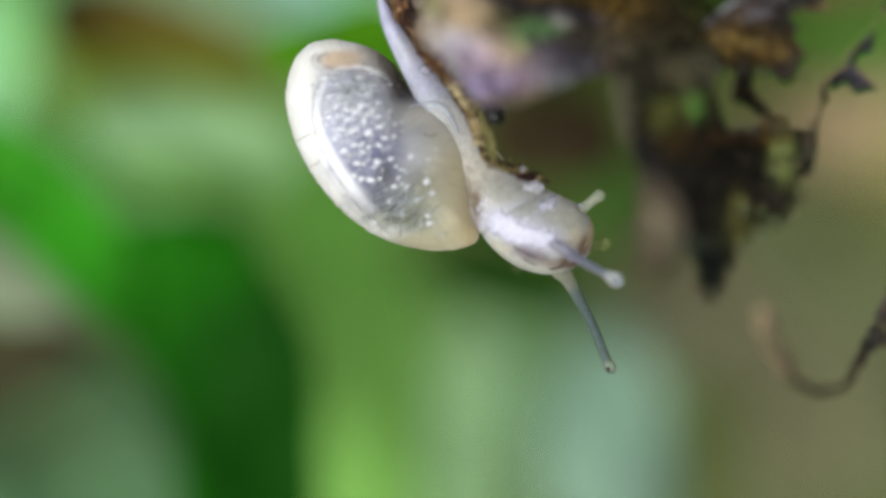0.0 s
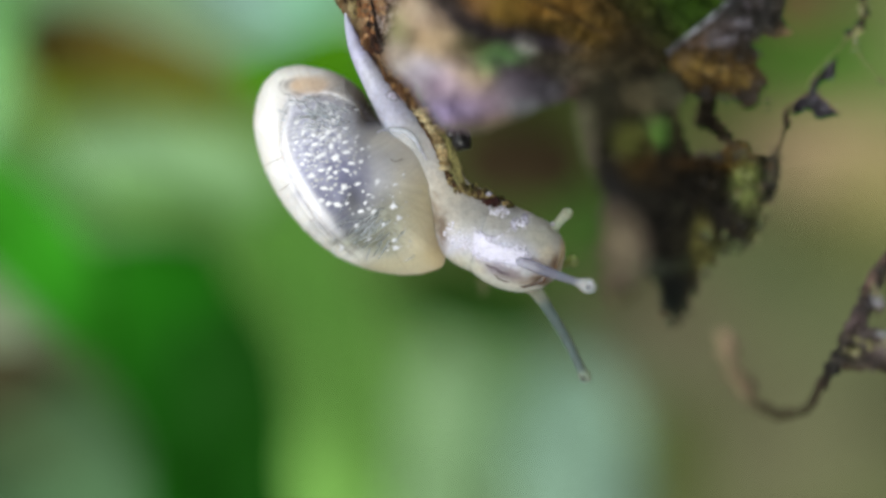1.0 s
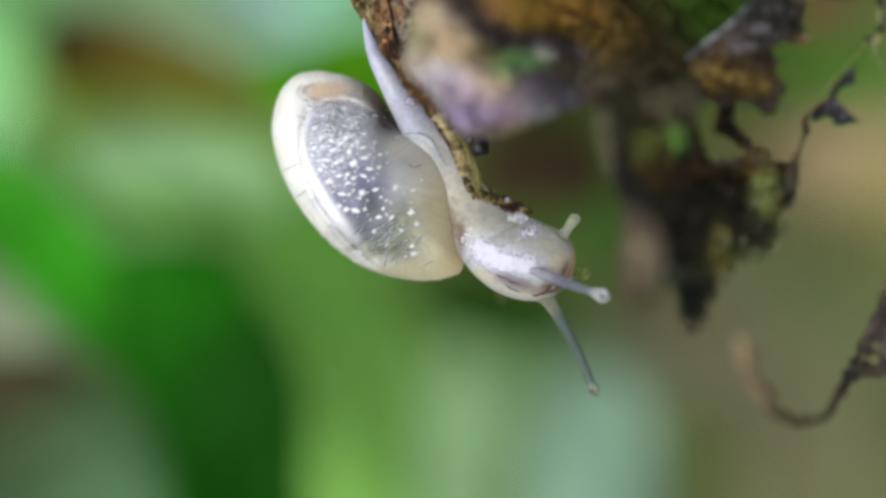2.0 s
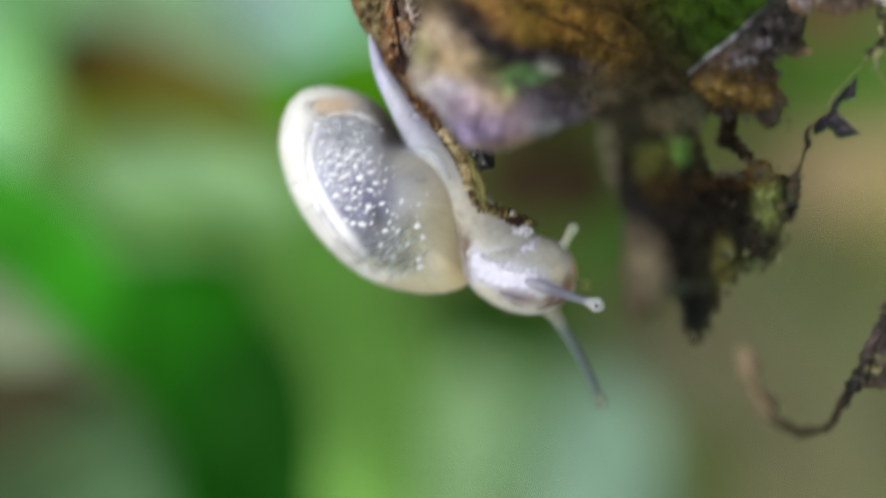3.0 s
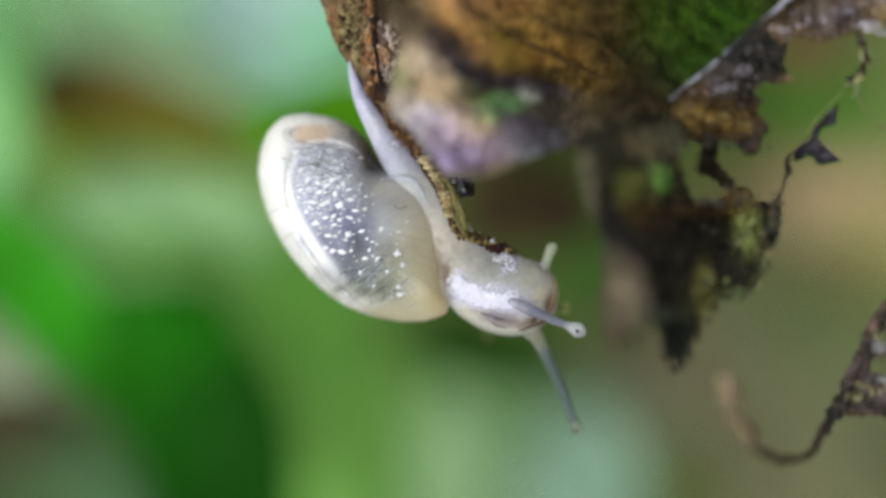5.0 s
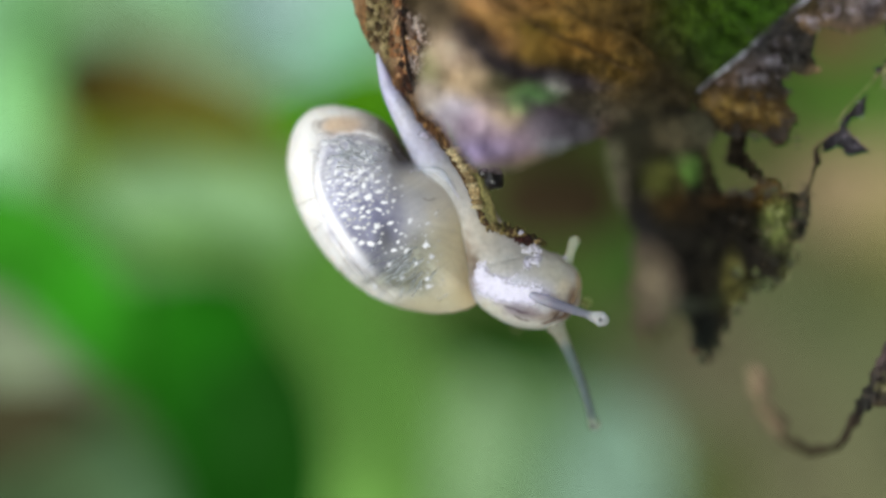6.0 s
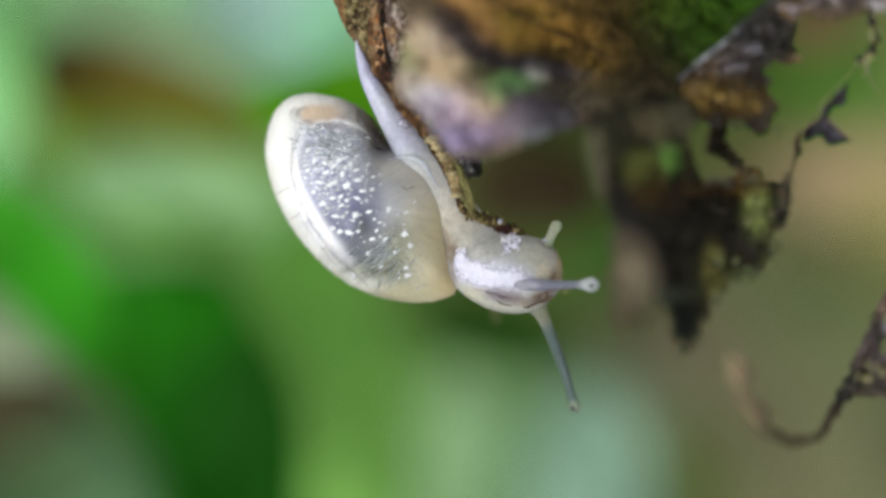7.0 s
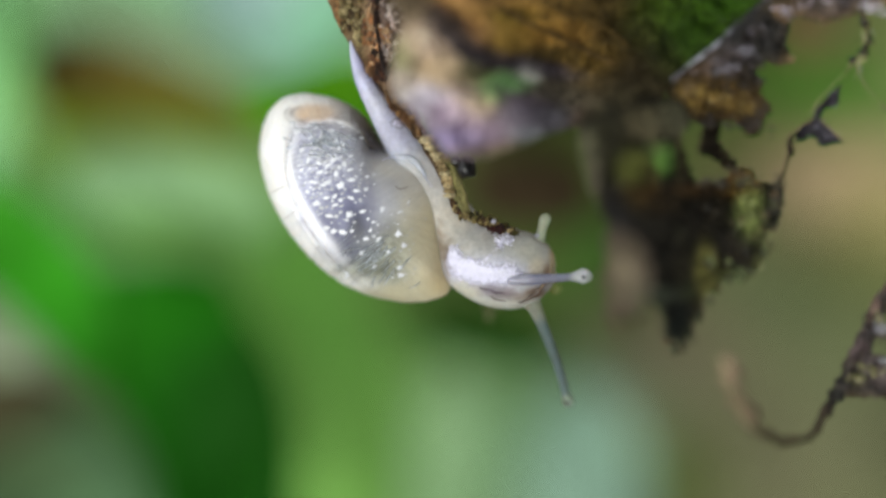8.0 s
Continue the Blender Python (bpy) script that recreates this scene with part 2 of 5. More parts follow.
def flesh_material(name, wet=0.2, mul=1.0, coat=0.35, skin=0.04):
    n = Nodes(name)
    cells = n.node("ShaderNodeTexVoronoi", Scale=6500.0)
    n.link(n.tex, cells.inputs["Vector"])
    big = n.noise(1.5, 4)
    col = n.mix("MULTIPLY", n.tint(), n.ramp(big, [(0.3, 0.85 * mul), (0.7, 1.08 * mul)]))
    col = n.mix("MULTIPLY", col, n.ramp(n.noise(5, 6, 0.7), [(0.36, 0.84), (0.5, 0.98), (0.64, 1.08)]))
    low = n.bump(cells.outputs["Distance"], skin, 0.35)
    n.bump(n.noise(7, 4, 0.65), skin * 2, 0.35, low)
    return n.set(Base_Color=col, Roughness=wet, Specular_IOR_Level=0.6, Coat_Weight=coat, Coat_Roughness=0.1, Subsurface_Weight=0.9, Subsurface_Scale=0.0008,
                 Subsurface_Radius=(1.0, 0.85, 0.75))


def plain_material(name, colour, rough=0.4, per_mm=4, low=0.7, high=1.2, bump=0.03, **k):
    n = Nodes(name)
    f = n.noise(per_mm, 5)
    n.bump(f, bump, 0.6)
    return n.set(Base_Color=n.mix("MULTIPLY", lin(*colour), n.ramp(f, [(0.3, low), (0.7, high)])), Roughness=rough, **k)


DEAD = dead_leaf_material("decayed leaf", 0.38, 0.10, 6, even=1.3, gloss=0.12)
WET = dead_leaf_material("wet decayed leaf", 0.2, 0.16, 5, 0.35)
BARK = dead_leaf_material("crusted leaf edge", 0.38, 0.2, 8, even=1.3)
LIVE, SHELL = green_leaf_material(), shell_material()
DEAD_MOSS = plain_material("mossy crumb", (62, 66, 40), 0.7, 8, 0.3, 1.6, 0.1)
# pale colour that stands in for highlights on wet leaf
GLINT = plain_material("pale fibre glint", (222, 219, 234), 0.14, 20, 0.6, 1.1, 0.02)
WET_DARK = plain_material("wet dark knot", (40, 32, 28), 0.25, 8, 0.4, 1.5, 0.08)
SLIME = plain_material("slime", (225, 222, 240), 0.08, Transmission_Weight=0.5, Coat_Weight=0.5)
FLESH = flesh_material("snail flesh", 0.34, 1.0, 0.1)
WETFLESH = flesh_material("wet snail flesh", 0.4, 1.0, 0.15, 0.035)
STALK = flesh_material("snail stalk", 0.25)
STALK.node_tree.nodes["Principled BSDF"].inputs["Transmission Weight"].default_value = 0.65
STALK.node_tree.nodes["Principled BSDF"].inputs["IOR"].default_value = 1.12
EYE = plain_material("snail eye", (40, 40, 50), 0.15)
SPECK = Nodes("pale speck")
SPECK = SPECK.set(Base_Color=SPECK.mix("MULTIPLY", SPECK.tint(), SPECK.ramp(SPECK.noise(20, 3), [(0.3, 0.88), (0.7, 1.05)])), Roughness=0.36)


def mucus_shine_material():
    """Foamy slime whose pale colour stands in for wet highlights: dense where the film is thick, loose grains towards
    its edge.
    """
    n = Nodes("mucus_shine")
    fine = n.noise(8, 6, 0.75)
    n.bump(fine, 0.08, 1.0)
    add = n.node("ShaderNodeMath")
    n.link(fine, add.inputs[0])
    n.link(n.tint(), add.inputs[1])
    return n.set(Base_Color=n.mix("MULTIPLY", lin(236, 233, 255), n.ramp(fine, [(0.38, 0.8), (0.54, 1.0)])), Roughness=0.2, Coat_Weight=0.3, Coat_Roughness=0.1, Alpha=n.ramp(add.outputs[0], [(0.6, 0.0), (0.9, 0.95)]))


MUCUS_SHINE = mucus_shine_material()
BLACK = plain_material("black bead", (16, 15, 15), 0.3)
SOIL = plain_material("soil", (70, 58, 40), 0.9, 0.2, 0.5, 1.4, 0.5)

# ---- setting ----
def build_ground():
    me = bpy.data.meshes.new("ground")
    r = 60.0
    me.from_pydata([(-r, -r, -0.15), (r, -r, -0.15), (r, r, -0.15), (-r, r, -0.15)], [], [(0, 1, 2, 3)])
    tagged(part("ground", me, SOIL), "dark soil with leaf litter under the plants", "ground", kind="structure")


# One sheet square to the camera, coloured by tones seen in its view.
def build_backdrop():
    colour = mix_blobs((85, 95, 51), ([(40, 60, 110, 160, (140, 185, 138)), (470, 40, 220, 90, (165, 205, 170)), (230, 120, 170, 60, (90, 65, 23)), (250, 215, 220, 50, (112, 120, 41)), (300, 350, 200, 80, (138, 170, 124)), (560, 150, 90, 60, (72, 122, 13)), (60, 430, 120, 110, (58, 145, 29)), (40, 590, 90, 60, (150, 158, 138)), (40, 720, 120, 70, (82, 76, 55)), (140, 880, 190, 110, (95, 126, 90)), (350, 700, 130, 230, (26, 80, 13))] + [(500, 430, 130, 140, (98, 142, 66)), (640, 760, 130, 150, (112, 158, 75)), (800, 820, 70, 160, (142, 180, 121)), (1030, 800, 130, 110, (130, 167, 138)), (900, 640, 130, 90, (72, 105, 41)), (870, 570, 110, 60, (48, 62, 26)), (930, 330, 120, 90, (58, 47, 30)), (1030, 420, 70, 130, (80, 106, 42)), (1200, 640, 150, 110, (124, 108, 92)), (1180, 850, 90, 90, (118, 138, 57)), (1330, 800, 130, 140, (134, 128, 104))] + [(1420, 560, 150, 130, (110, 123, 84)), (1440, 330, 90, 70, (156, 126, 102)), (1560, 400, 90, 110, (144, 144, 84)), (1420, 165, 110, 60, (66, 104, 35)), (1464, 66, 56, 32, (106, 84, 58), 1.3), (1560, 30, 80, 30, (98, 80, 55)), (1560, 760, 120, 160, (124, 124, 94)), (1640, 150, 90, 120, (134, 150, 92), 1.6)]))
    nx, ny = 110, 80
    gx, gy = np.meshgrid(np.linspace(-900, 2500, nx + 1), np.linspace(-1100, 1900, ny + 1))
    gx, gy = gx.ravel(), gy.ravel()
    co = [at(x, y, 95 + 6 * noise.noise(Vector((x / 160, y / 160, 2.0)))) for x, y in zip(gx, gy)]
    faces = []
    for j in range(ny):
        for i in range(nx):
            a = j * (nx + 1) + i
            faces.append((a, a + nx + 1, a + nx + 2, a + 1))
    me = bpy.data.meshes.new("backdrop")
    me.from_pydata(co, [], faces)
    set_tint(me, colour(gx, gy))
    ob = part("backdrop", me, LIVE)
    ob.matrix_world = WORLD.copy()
    tagged(ob, "backdrop sheet toned as far undergrowth, square to the view", "undergrowth", kind="structure")


build_ground()
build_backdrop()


# ---- living leaves behind the snail ----
def living_leaf(label, rgb, d, outline, rib, patches=(), tilt=(0.0, 0.0)):
    """A broad leaf with a midrib, standing d mm behind the snail."""
    cx, cy = np.mean([p[0] for p in outline]), np.mean([p[1] for p in outline])

    def depth(x, y):
        return d + tilt[0] * (x - cx) / 100 + tilt[1] * (y - cy) / 100 + 1.5 * math.sin(x / 60.0) * math.cos(y / 75.0)
    leaf = thing("living_leaf", at(rib[0][0], rib[0][1], d), label, "leaf", "leaves behind the snail")
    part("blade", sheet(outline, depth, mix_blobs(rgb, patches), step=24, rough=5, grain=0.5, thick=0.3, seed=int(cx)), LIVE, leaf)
    pale = tuple(min(255, int(c * 1.12 + 6)) for c in rgb)
    part("midrib", tube([(x, y, depth(x, y) - 0.25, 7 * (1.1 - i / len(rib))) for i, (x, y) in enumerate(rib)], mix_blobs(pale, []), 6, step=30), LIVE, leaf)


# Some of these leaf colours carry sunlit or shaded tones.
LEAVES = [
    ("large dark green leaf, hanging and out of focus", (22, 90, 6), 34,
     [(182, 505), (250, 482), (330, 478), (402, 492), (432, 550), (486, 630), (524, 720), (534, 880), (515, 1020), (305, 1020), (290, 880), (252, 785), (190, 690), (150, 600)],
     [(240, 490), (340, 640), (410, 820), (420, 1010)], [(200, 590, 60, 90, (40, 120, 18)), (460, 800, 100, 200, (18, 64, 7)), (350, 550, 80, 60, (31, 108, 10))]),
    ("bright green leaf blade, sunlit tone in its colour", (56, 148, 29), 33,
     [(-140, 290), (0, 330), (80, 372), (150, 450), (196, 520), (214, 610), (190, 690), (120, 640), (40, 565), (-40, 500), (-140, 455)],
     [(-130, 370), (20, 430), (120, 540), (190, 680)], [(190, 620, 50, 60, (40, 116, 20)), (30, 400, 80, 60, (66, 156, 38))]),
    ("pale whitish withered leaf, out of focus", (138, 150, 124), 38,
     [(-120, 490), (0, 520), (60, 585), (118, 655), (40, 668), (-120, 640)], [(-110, 560), (0, 590), (100, 650)], []),
    ("leaf coloured dark brown for shade, out of focus", (66, 62, 42), 40,
     [(-120, 650), (40, 660), (130, 690), (150, 740), (60, 775), (-60, 830), (-120, 820)], [(-110, 720), (20, 710), (140, 720)], []),
    ("grey-green leaf low in the undergrowth", (84, 116, 82), 38,
     [(-80, 860), (60, 785), (150, 745), (222, 790), (268, 880), (288, 1030), (-80, 1030)], [(-40, 990), (80, 890), (180, 780)], [(20, 840, 90, 60, (72, 88, 58))]),
    ("pale grey-green leaf, out of focus", (140, 176, 128), 36,
     [(130, 300), (240, 268), (380, 283), (475, 330), (510, 410), (440, 455), (330, 455), (230, 430), (155, 380)], [(140, 320), (300, 360), (480, 420)], [(300, 436, 140, 36, (104, 152, 72))]),
    ("olive green leaf, yellowing, out of focus", (106, 124, 28), 60,
     [(50, 205), (200, 175), (420, 185), (480, 240), (430, 285), (250, 265), (110, 275)], [(60, 230), (250, 220), (470, 245)], []),
    ("brown withered leaf among green ones", (106, 94, 40), 46,
     [(48, 110), (84, 74), (150, 66), (240, 84), (350, 124), (445, 180), (430, 228), (300, 240), (160, 228), (70, 190)],
     [(60, 110), (240, 150), (430, 205)], [(120, 112, 62, 40, (64, 45, 18)), (230, 135, 90, 30, (92, 72, 34)), (270, 215, 150, 32, (116, 122, 46))]),
    ("pale mint green leaf, out of focus", (150, 176, 174), 40,
     [(180, -60), (280, -10), (370, 50), (440, 125), (500, 148), (580, 120), (634, 60), (650, -120), (300, -150)],
     [(250, -100), (400, 0), (560, 90)], [(250, 20, 70, 60, (126, 182, 120)), (590, 60, 50, 60, (112, 166, 128)), (440, 120, 70, 30, (126, 172, 140))]),
    ("pale mint green leaf, out of focus", (138, 190, 138), 42,
     [(-100, -100), (55, -100), (62, 60), (44, 160), (20, 290), (-100, 320)], [(-30, -90), (0, 100), (-40, 290)], [(40, 100, 40, 90, (128, 190, 107))]),
    ("vivid green leaf close behind the shell", (70, 123, 14), 26,
     [(430, 180), (520, 145), (590, 118), (660, 120), (700, 240), (600, 250), (480, 230)], [(440, 190), (560, 170), (680, 220)], []),
    ("pale green upright leaf blade", (150, 184, 136), 52,
     [(760, 700), (800, 640), (842, 680), (866, 800), (870, 1020), (735, 1020), (738, 820)], [(800, 1010), (802, 820), (800, 660)], []),
    ("pale bluish green leaf, out of focus", (138, 168, 150), 52,
     [(952, 790), (990, 715), (1050, 685), (1110, 725), (1146, 820), (1150, 1020), (945, 1020)], [(1040, 1010), (1045, 850), (1050, 700)], []),
    ("yellowish green leaf blade, out of focus", (112, 124, 68), 60,
     [(1172, 800), (1212, 756), (1252, 800), (1268, 900), (1260, 1020), (1165, 1020)], [(1215, 1010), (1214, 880), (1212, 765)], []),
    ("fresh green upright leaf blade", (132, 184, 90), 56,
     [(540, 600), (640, 575), (715, 630), (735, 800), (725, 1020), (530, 1020), (548, 800)], [(620, 1010), (630, 800), (640, 590)], []),
    ("fresh green leaf in the middle distance", (118, 176, 78), 48,
     [(470, 400), (560, 380), (640, 480), (680, 620), (600, 680), (520, 600), (470, 500)], [(480, 410), (560, 510), (640, 640)], []),
    ("leaf coloured dark green for shade below the snail", (31, 60, 13), 38,
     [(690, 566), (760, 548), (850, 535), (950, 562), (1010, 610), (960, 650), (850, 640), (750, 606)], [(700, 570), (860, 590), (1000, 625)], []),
    ("withered leaf coloured dark brown for shade", (54, 43, 28), 38,
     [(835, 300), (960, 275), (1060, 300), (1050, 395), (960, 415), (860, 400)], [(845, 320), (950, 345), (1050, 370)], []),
    ("leaf coloured dark green for shade, out of focus", (66, 94, 40), 44,
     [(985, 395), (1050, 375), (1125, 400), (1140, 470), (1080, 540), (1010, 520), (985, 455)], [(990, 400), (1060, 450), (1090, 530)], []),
    ("mid green leaf behind the torn one", (66, 104, 36), 50,
     [(1340, 160), (1450, 130), (1540, 100), (1610, 160), (1480, 225), (1360, 215)], [(1330, 150), (1460, 150), (1600, 150)], []),
    ("small brown withered leaf in the undergrowth", (112, 86, 62), 36,
     [(1392, 36), (1450, 24), (1500, 40), (1492, 82), (1440, 100), (1398, 84)], [(1400, 50), (1440, 60), (1490, 66)], []),
    ("tan withered leaf in the undergrowth", (160, 138, 110), 52,
     [(1375, 285), (1480, 250), (1600, 262), (1710, 320), (1650, 440), (1500, 420), (1405, 375)], [(1390, 310), (1520, 340), (1690, 350)], [(1600, 390, 80, 60, (144, 136, 88))]),
]
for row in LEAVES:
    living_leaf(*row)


# ---- the decayed leaf that the snail sits on ----
def ease(v, a, b):
    k = max(0.0, min(1.0, (v - a) / (b - a)))
    return k * k * (3 - 2 * k)


dead_leaf = thing("decayed_leaf", at(900, -60, -5), "crumpled half-rotten leaf, brown, purplish and green, torn to lace", "leaf")

# strip of the edge, turned towards the snail
strip_colour = mix_blobs((150, 120, 88), [(640, 18, 14, 60, (138, 116, 80)), (610, 38, 12, 40, (160, 118, 74)), (665, 68, 12, 30, (160, 124, 88)), (700, 48, 30, 60, (126, 106, 98)), (680, 118, 20, 20, (140, 92, 56)), (640, 98, 16, 30, (150, 130, 96)), (720, 198, 20, 20, (116, 74, 42)), (779, 288, 20, 30, (160, 138, 84)), (824, 353, 14, 40, (168, 168, 108)), (760, 248, 16, 20, (120, 96, 60))])
def strip_depth(x, y):
    return -1.7 - 1.8 * ease(x - 0.62 * y, 575, 690)


part("edge_strip", sheet([(588, -52), (590, 3), (608, 53), (632, 93), (659, 136), (692, 190), (741, 243), (779, 298), (807, 353), (829, 392), (842, 393), (831, 358), (809, 313), (790, 291), (774, 258), (755, 218), (745, 168), (748, 98), (752, 9), (752, -51)],
                         strip_depth, strip_colour, step=5, rough=3, grain=0.5, seed=11), BARK, dead_leaf, "rough brown curled leaf edge")
# dark raised strip drawn for the shade in a groove
part("crack_shade", tube([(672, -31, -3.0, 2), (674, 28, -3.2, 2.5), (678, 68, -3.1, 2.5), (684, 108, -3.0, 3), (694, 140, -3.0, 4)], mix_blobs((40, 26, 20), []), 6, wob=0.6), BARK, dead_leaf, "dark strip standing in for a shaded split in the leaf edge")

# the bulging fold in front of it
# own tan, lilac and green, plus shading of creases and bulges in the colour
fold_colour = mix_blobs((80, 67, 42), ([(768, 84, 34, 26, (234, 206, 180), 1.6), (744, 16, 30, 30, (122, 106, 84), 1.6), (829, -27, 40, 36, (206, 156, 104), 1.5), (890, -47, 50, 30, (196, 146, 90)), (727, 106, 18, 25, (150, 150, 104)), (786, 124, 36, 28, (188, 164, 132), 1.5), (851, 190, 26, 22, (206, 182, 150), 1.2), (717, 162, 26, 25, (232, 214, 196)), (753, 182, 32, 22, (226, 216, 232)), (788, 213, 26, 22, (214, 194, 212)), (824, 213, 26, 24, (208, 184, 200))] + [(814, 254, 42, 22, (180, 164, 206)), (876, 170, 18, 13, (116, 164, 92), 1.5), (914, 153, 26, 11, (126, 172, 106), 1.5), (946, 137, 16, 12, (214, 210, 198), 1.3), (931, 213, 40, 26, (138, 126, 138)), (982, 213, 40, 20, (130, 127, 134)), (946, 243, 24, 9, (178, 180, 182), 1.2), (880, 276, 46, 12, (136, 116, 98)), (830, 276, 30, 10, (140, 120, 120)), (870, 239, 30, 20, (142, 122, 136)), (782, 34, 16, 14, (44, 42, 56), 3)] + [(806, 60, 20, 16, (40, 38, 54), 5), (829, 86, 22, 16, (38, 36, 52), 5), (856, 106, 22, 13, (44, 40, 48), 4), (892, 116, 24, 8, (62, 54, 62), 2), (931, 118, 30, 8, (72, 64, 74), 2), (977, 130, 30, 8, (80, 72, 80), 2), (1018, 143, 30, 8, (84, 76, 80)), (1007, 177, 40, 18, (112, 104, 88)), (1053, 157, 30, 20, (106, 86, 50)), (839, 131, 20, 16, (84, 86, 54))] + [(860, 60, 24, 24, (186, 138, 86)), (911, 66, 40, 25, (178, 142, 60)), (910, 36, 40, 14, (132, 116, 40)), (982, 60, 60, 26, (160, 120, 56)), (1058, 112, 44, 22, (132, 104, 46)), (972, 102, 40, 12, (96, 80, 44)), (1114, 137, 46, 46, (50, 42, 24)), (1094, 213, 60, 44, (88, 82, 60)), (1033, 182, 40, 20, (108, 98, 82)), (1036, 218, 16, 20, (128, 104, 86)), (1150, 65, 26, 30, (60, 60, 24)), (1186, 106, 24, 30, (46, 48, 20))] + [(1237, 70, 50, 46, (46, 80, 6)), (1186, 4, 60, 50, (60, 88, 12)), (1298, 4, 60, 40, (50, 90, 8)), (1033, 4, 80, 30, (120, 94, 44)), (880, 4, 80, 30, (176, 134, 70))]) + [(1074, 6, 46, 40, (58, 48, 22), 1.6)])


def fold_depth(x, y):
    a = -9.8 - 0.6 * math.sin(x / 28.0) * math.sin(y / 31.0)
    b = -6.1 + 0.5 * math.sin(x / 60.0 + y / 40.0)
    k = ease(x - 0.5 * (y - 100), 860, 980)
    return a * (1 - k) + b * k - 0.6 * ease(y, 235, 300) * (1 - k)


def fold_tones(x, y):
    # shading of the crumpled surface, put into the colour as noise
    crinkle_tone = np.array([noise.noise(Vector((a / 17, b / 13, 6.1))) + 0.5 * noise.noise(Vector((a / 7, b / 6, 2.2))) for a, b in zip(x, y)])
    c = fold_colour(x, y) * (1 + 0.45 * np.clip(crinkle_tone, -0.8, 0.8))[:, None]
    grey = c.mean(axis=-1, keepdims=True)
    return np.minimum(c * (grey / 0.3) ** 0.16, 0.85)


part("fold", sheet([(735, -47), (721, 45), (706, 106), (701, 158), (722, 186), (750, 213), (765, 243), (786, 264), (800, 281), (829, 285), (870, 285), (900, 275), (931, 265), (967, 249), (1007, 239), (1033, 232), (1045, 264), (1063, 249), (1125, 228), (1186, 177), (1204, 145), (1237, 118), (1296, 67), (1339, 24), (1385, -10), (1461, -67)], fold_depth, fold_tones, step=6, rough=4, grain=0.7, seed=12), DEAD, dead_leaf, "bulging crumpled fold, tan and lilac below, green above")
# dark strips laid on the fold where its creases would be shaded
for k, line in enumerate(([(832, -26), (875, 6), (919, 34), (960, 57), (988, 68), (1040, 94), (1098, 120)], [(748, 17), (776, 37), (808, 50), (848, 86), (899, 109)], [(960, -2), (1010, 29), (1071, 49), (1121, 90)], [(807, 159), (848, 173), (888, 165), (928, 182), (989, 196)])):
    part("crease_shade", tube([(x, y, fold_depth(x, y) - 0.25, (3.5, 2.5, 3, 2.5)[k]) for x, y in line], mix_blobs(((92, 72, 40), (96, 80, 64), (98, 78, 40), (100, 86, 96))[k], []), 8, flat=0.6, wob=1.5, step=4, seed=30 + k), DEAD, dead_leaf, "raised dark strip standing in for a shaded fold line")
part("pale_vein", tube([(1198, 151, -6.9, 1), (1221, 130, -6.9, 1.8), (1252, 106, -6.9, 2.1), (1278, 84, -6.9, 2.3), (1296, 67, -6.9, 1.8), (1329, 37, -6.9, 2), (1357, 14, -6.9, 1.8), (1385, -8, -6.9, 3), (1406, -27, -6.9, 4), (1432, -45, -6.9, 2), (1461, -67, -6.9, 2)], mix_blobs((186, 184, 204), [(1208, 143, 8, 8, (140, 136, 146)), (1242, 114, 14, 12, (230, 230, 246)), (1288, 75, 12, 12, (226, 226, 244)), (1318, 50, 16, 14, (64, 62, 64), 3), (1346, 24, 20, 18, (58, 56, 58), 3), (1400, -18, 16, 16, (226, 224, 244), 2)]), 8, wob=1.4, step=3), WET, dead_leaf, "pale waxy vein along the fold")
# torn brown lobe right of the vein
torn_colour = mix_blobs((84, 70, 42), ([(1329, 60, 40, 30, (52, 53, 57)), (1369, 86, 26, 30, (52, 52, 50)), (1405, 111, 12, 10, (140, 118, 86)), (1298, 116, 30, 14, (92, 80, 78)), (1278, 131, 40, 10, (100, 76, 56)), (1227, 167, 20, 12, (170, 138, 86), 1.4), (1216, 193, 30, 14, (138, 104, 52)), (1278, 177, 40, 24, (118, 90, 42)), (1339, 126, 14, 24, (54, 52, 46)), (1344, 188, 22, 22, (104, 82, 44)), (1329, 230, 18, 14, (72, 50, 28))] + [(1349, 235, 12, 12, (70, 46, 28)), (1278, 218, 30, 12, (84, 62, 32)), (1201, 213, 26, 26, (120, 112, 78), 1.5), (1298, 198, 30, 16, (80, 60, 26))]))
part("torn_lobe", sheet([(1196, 151), (1237, 120), (1296, 69), (1339, 24), (1379, -10), (1430, -47), (1461, -16), (1425, 14), (1406, 40), (1404, 60), (1402, 91), (1416, 112), (1392, 122), (1364, 116), (1345, 133), (1357, 153), (1355, 175), (1375, 200), (1361, 218), (1355, 241), (1339, 249), (1322, 236), (1310, 226), (1292, 220), (1278, 232), (1255, 228), (1233, 220), (1216, 204), (1192, 179)], lambda x, y: -5.9 + 0.5 * math.sin(x / 25.0 + y / 30.0), torn_colour, step=3.2, rough=5, grain=0.55, seed=13), WET, dead_leaf, "wet brown torn lobe with a ragged edge")
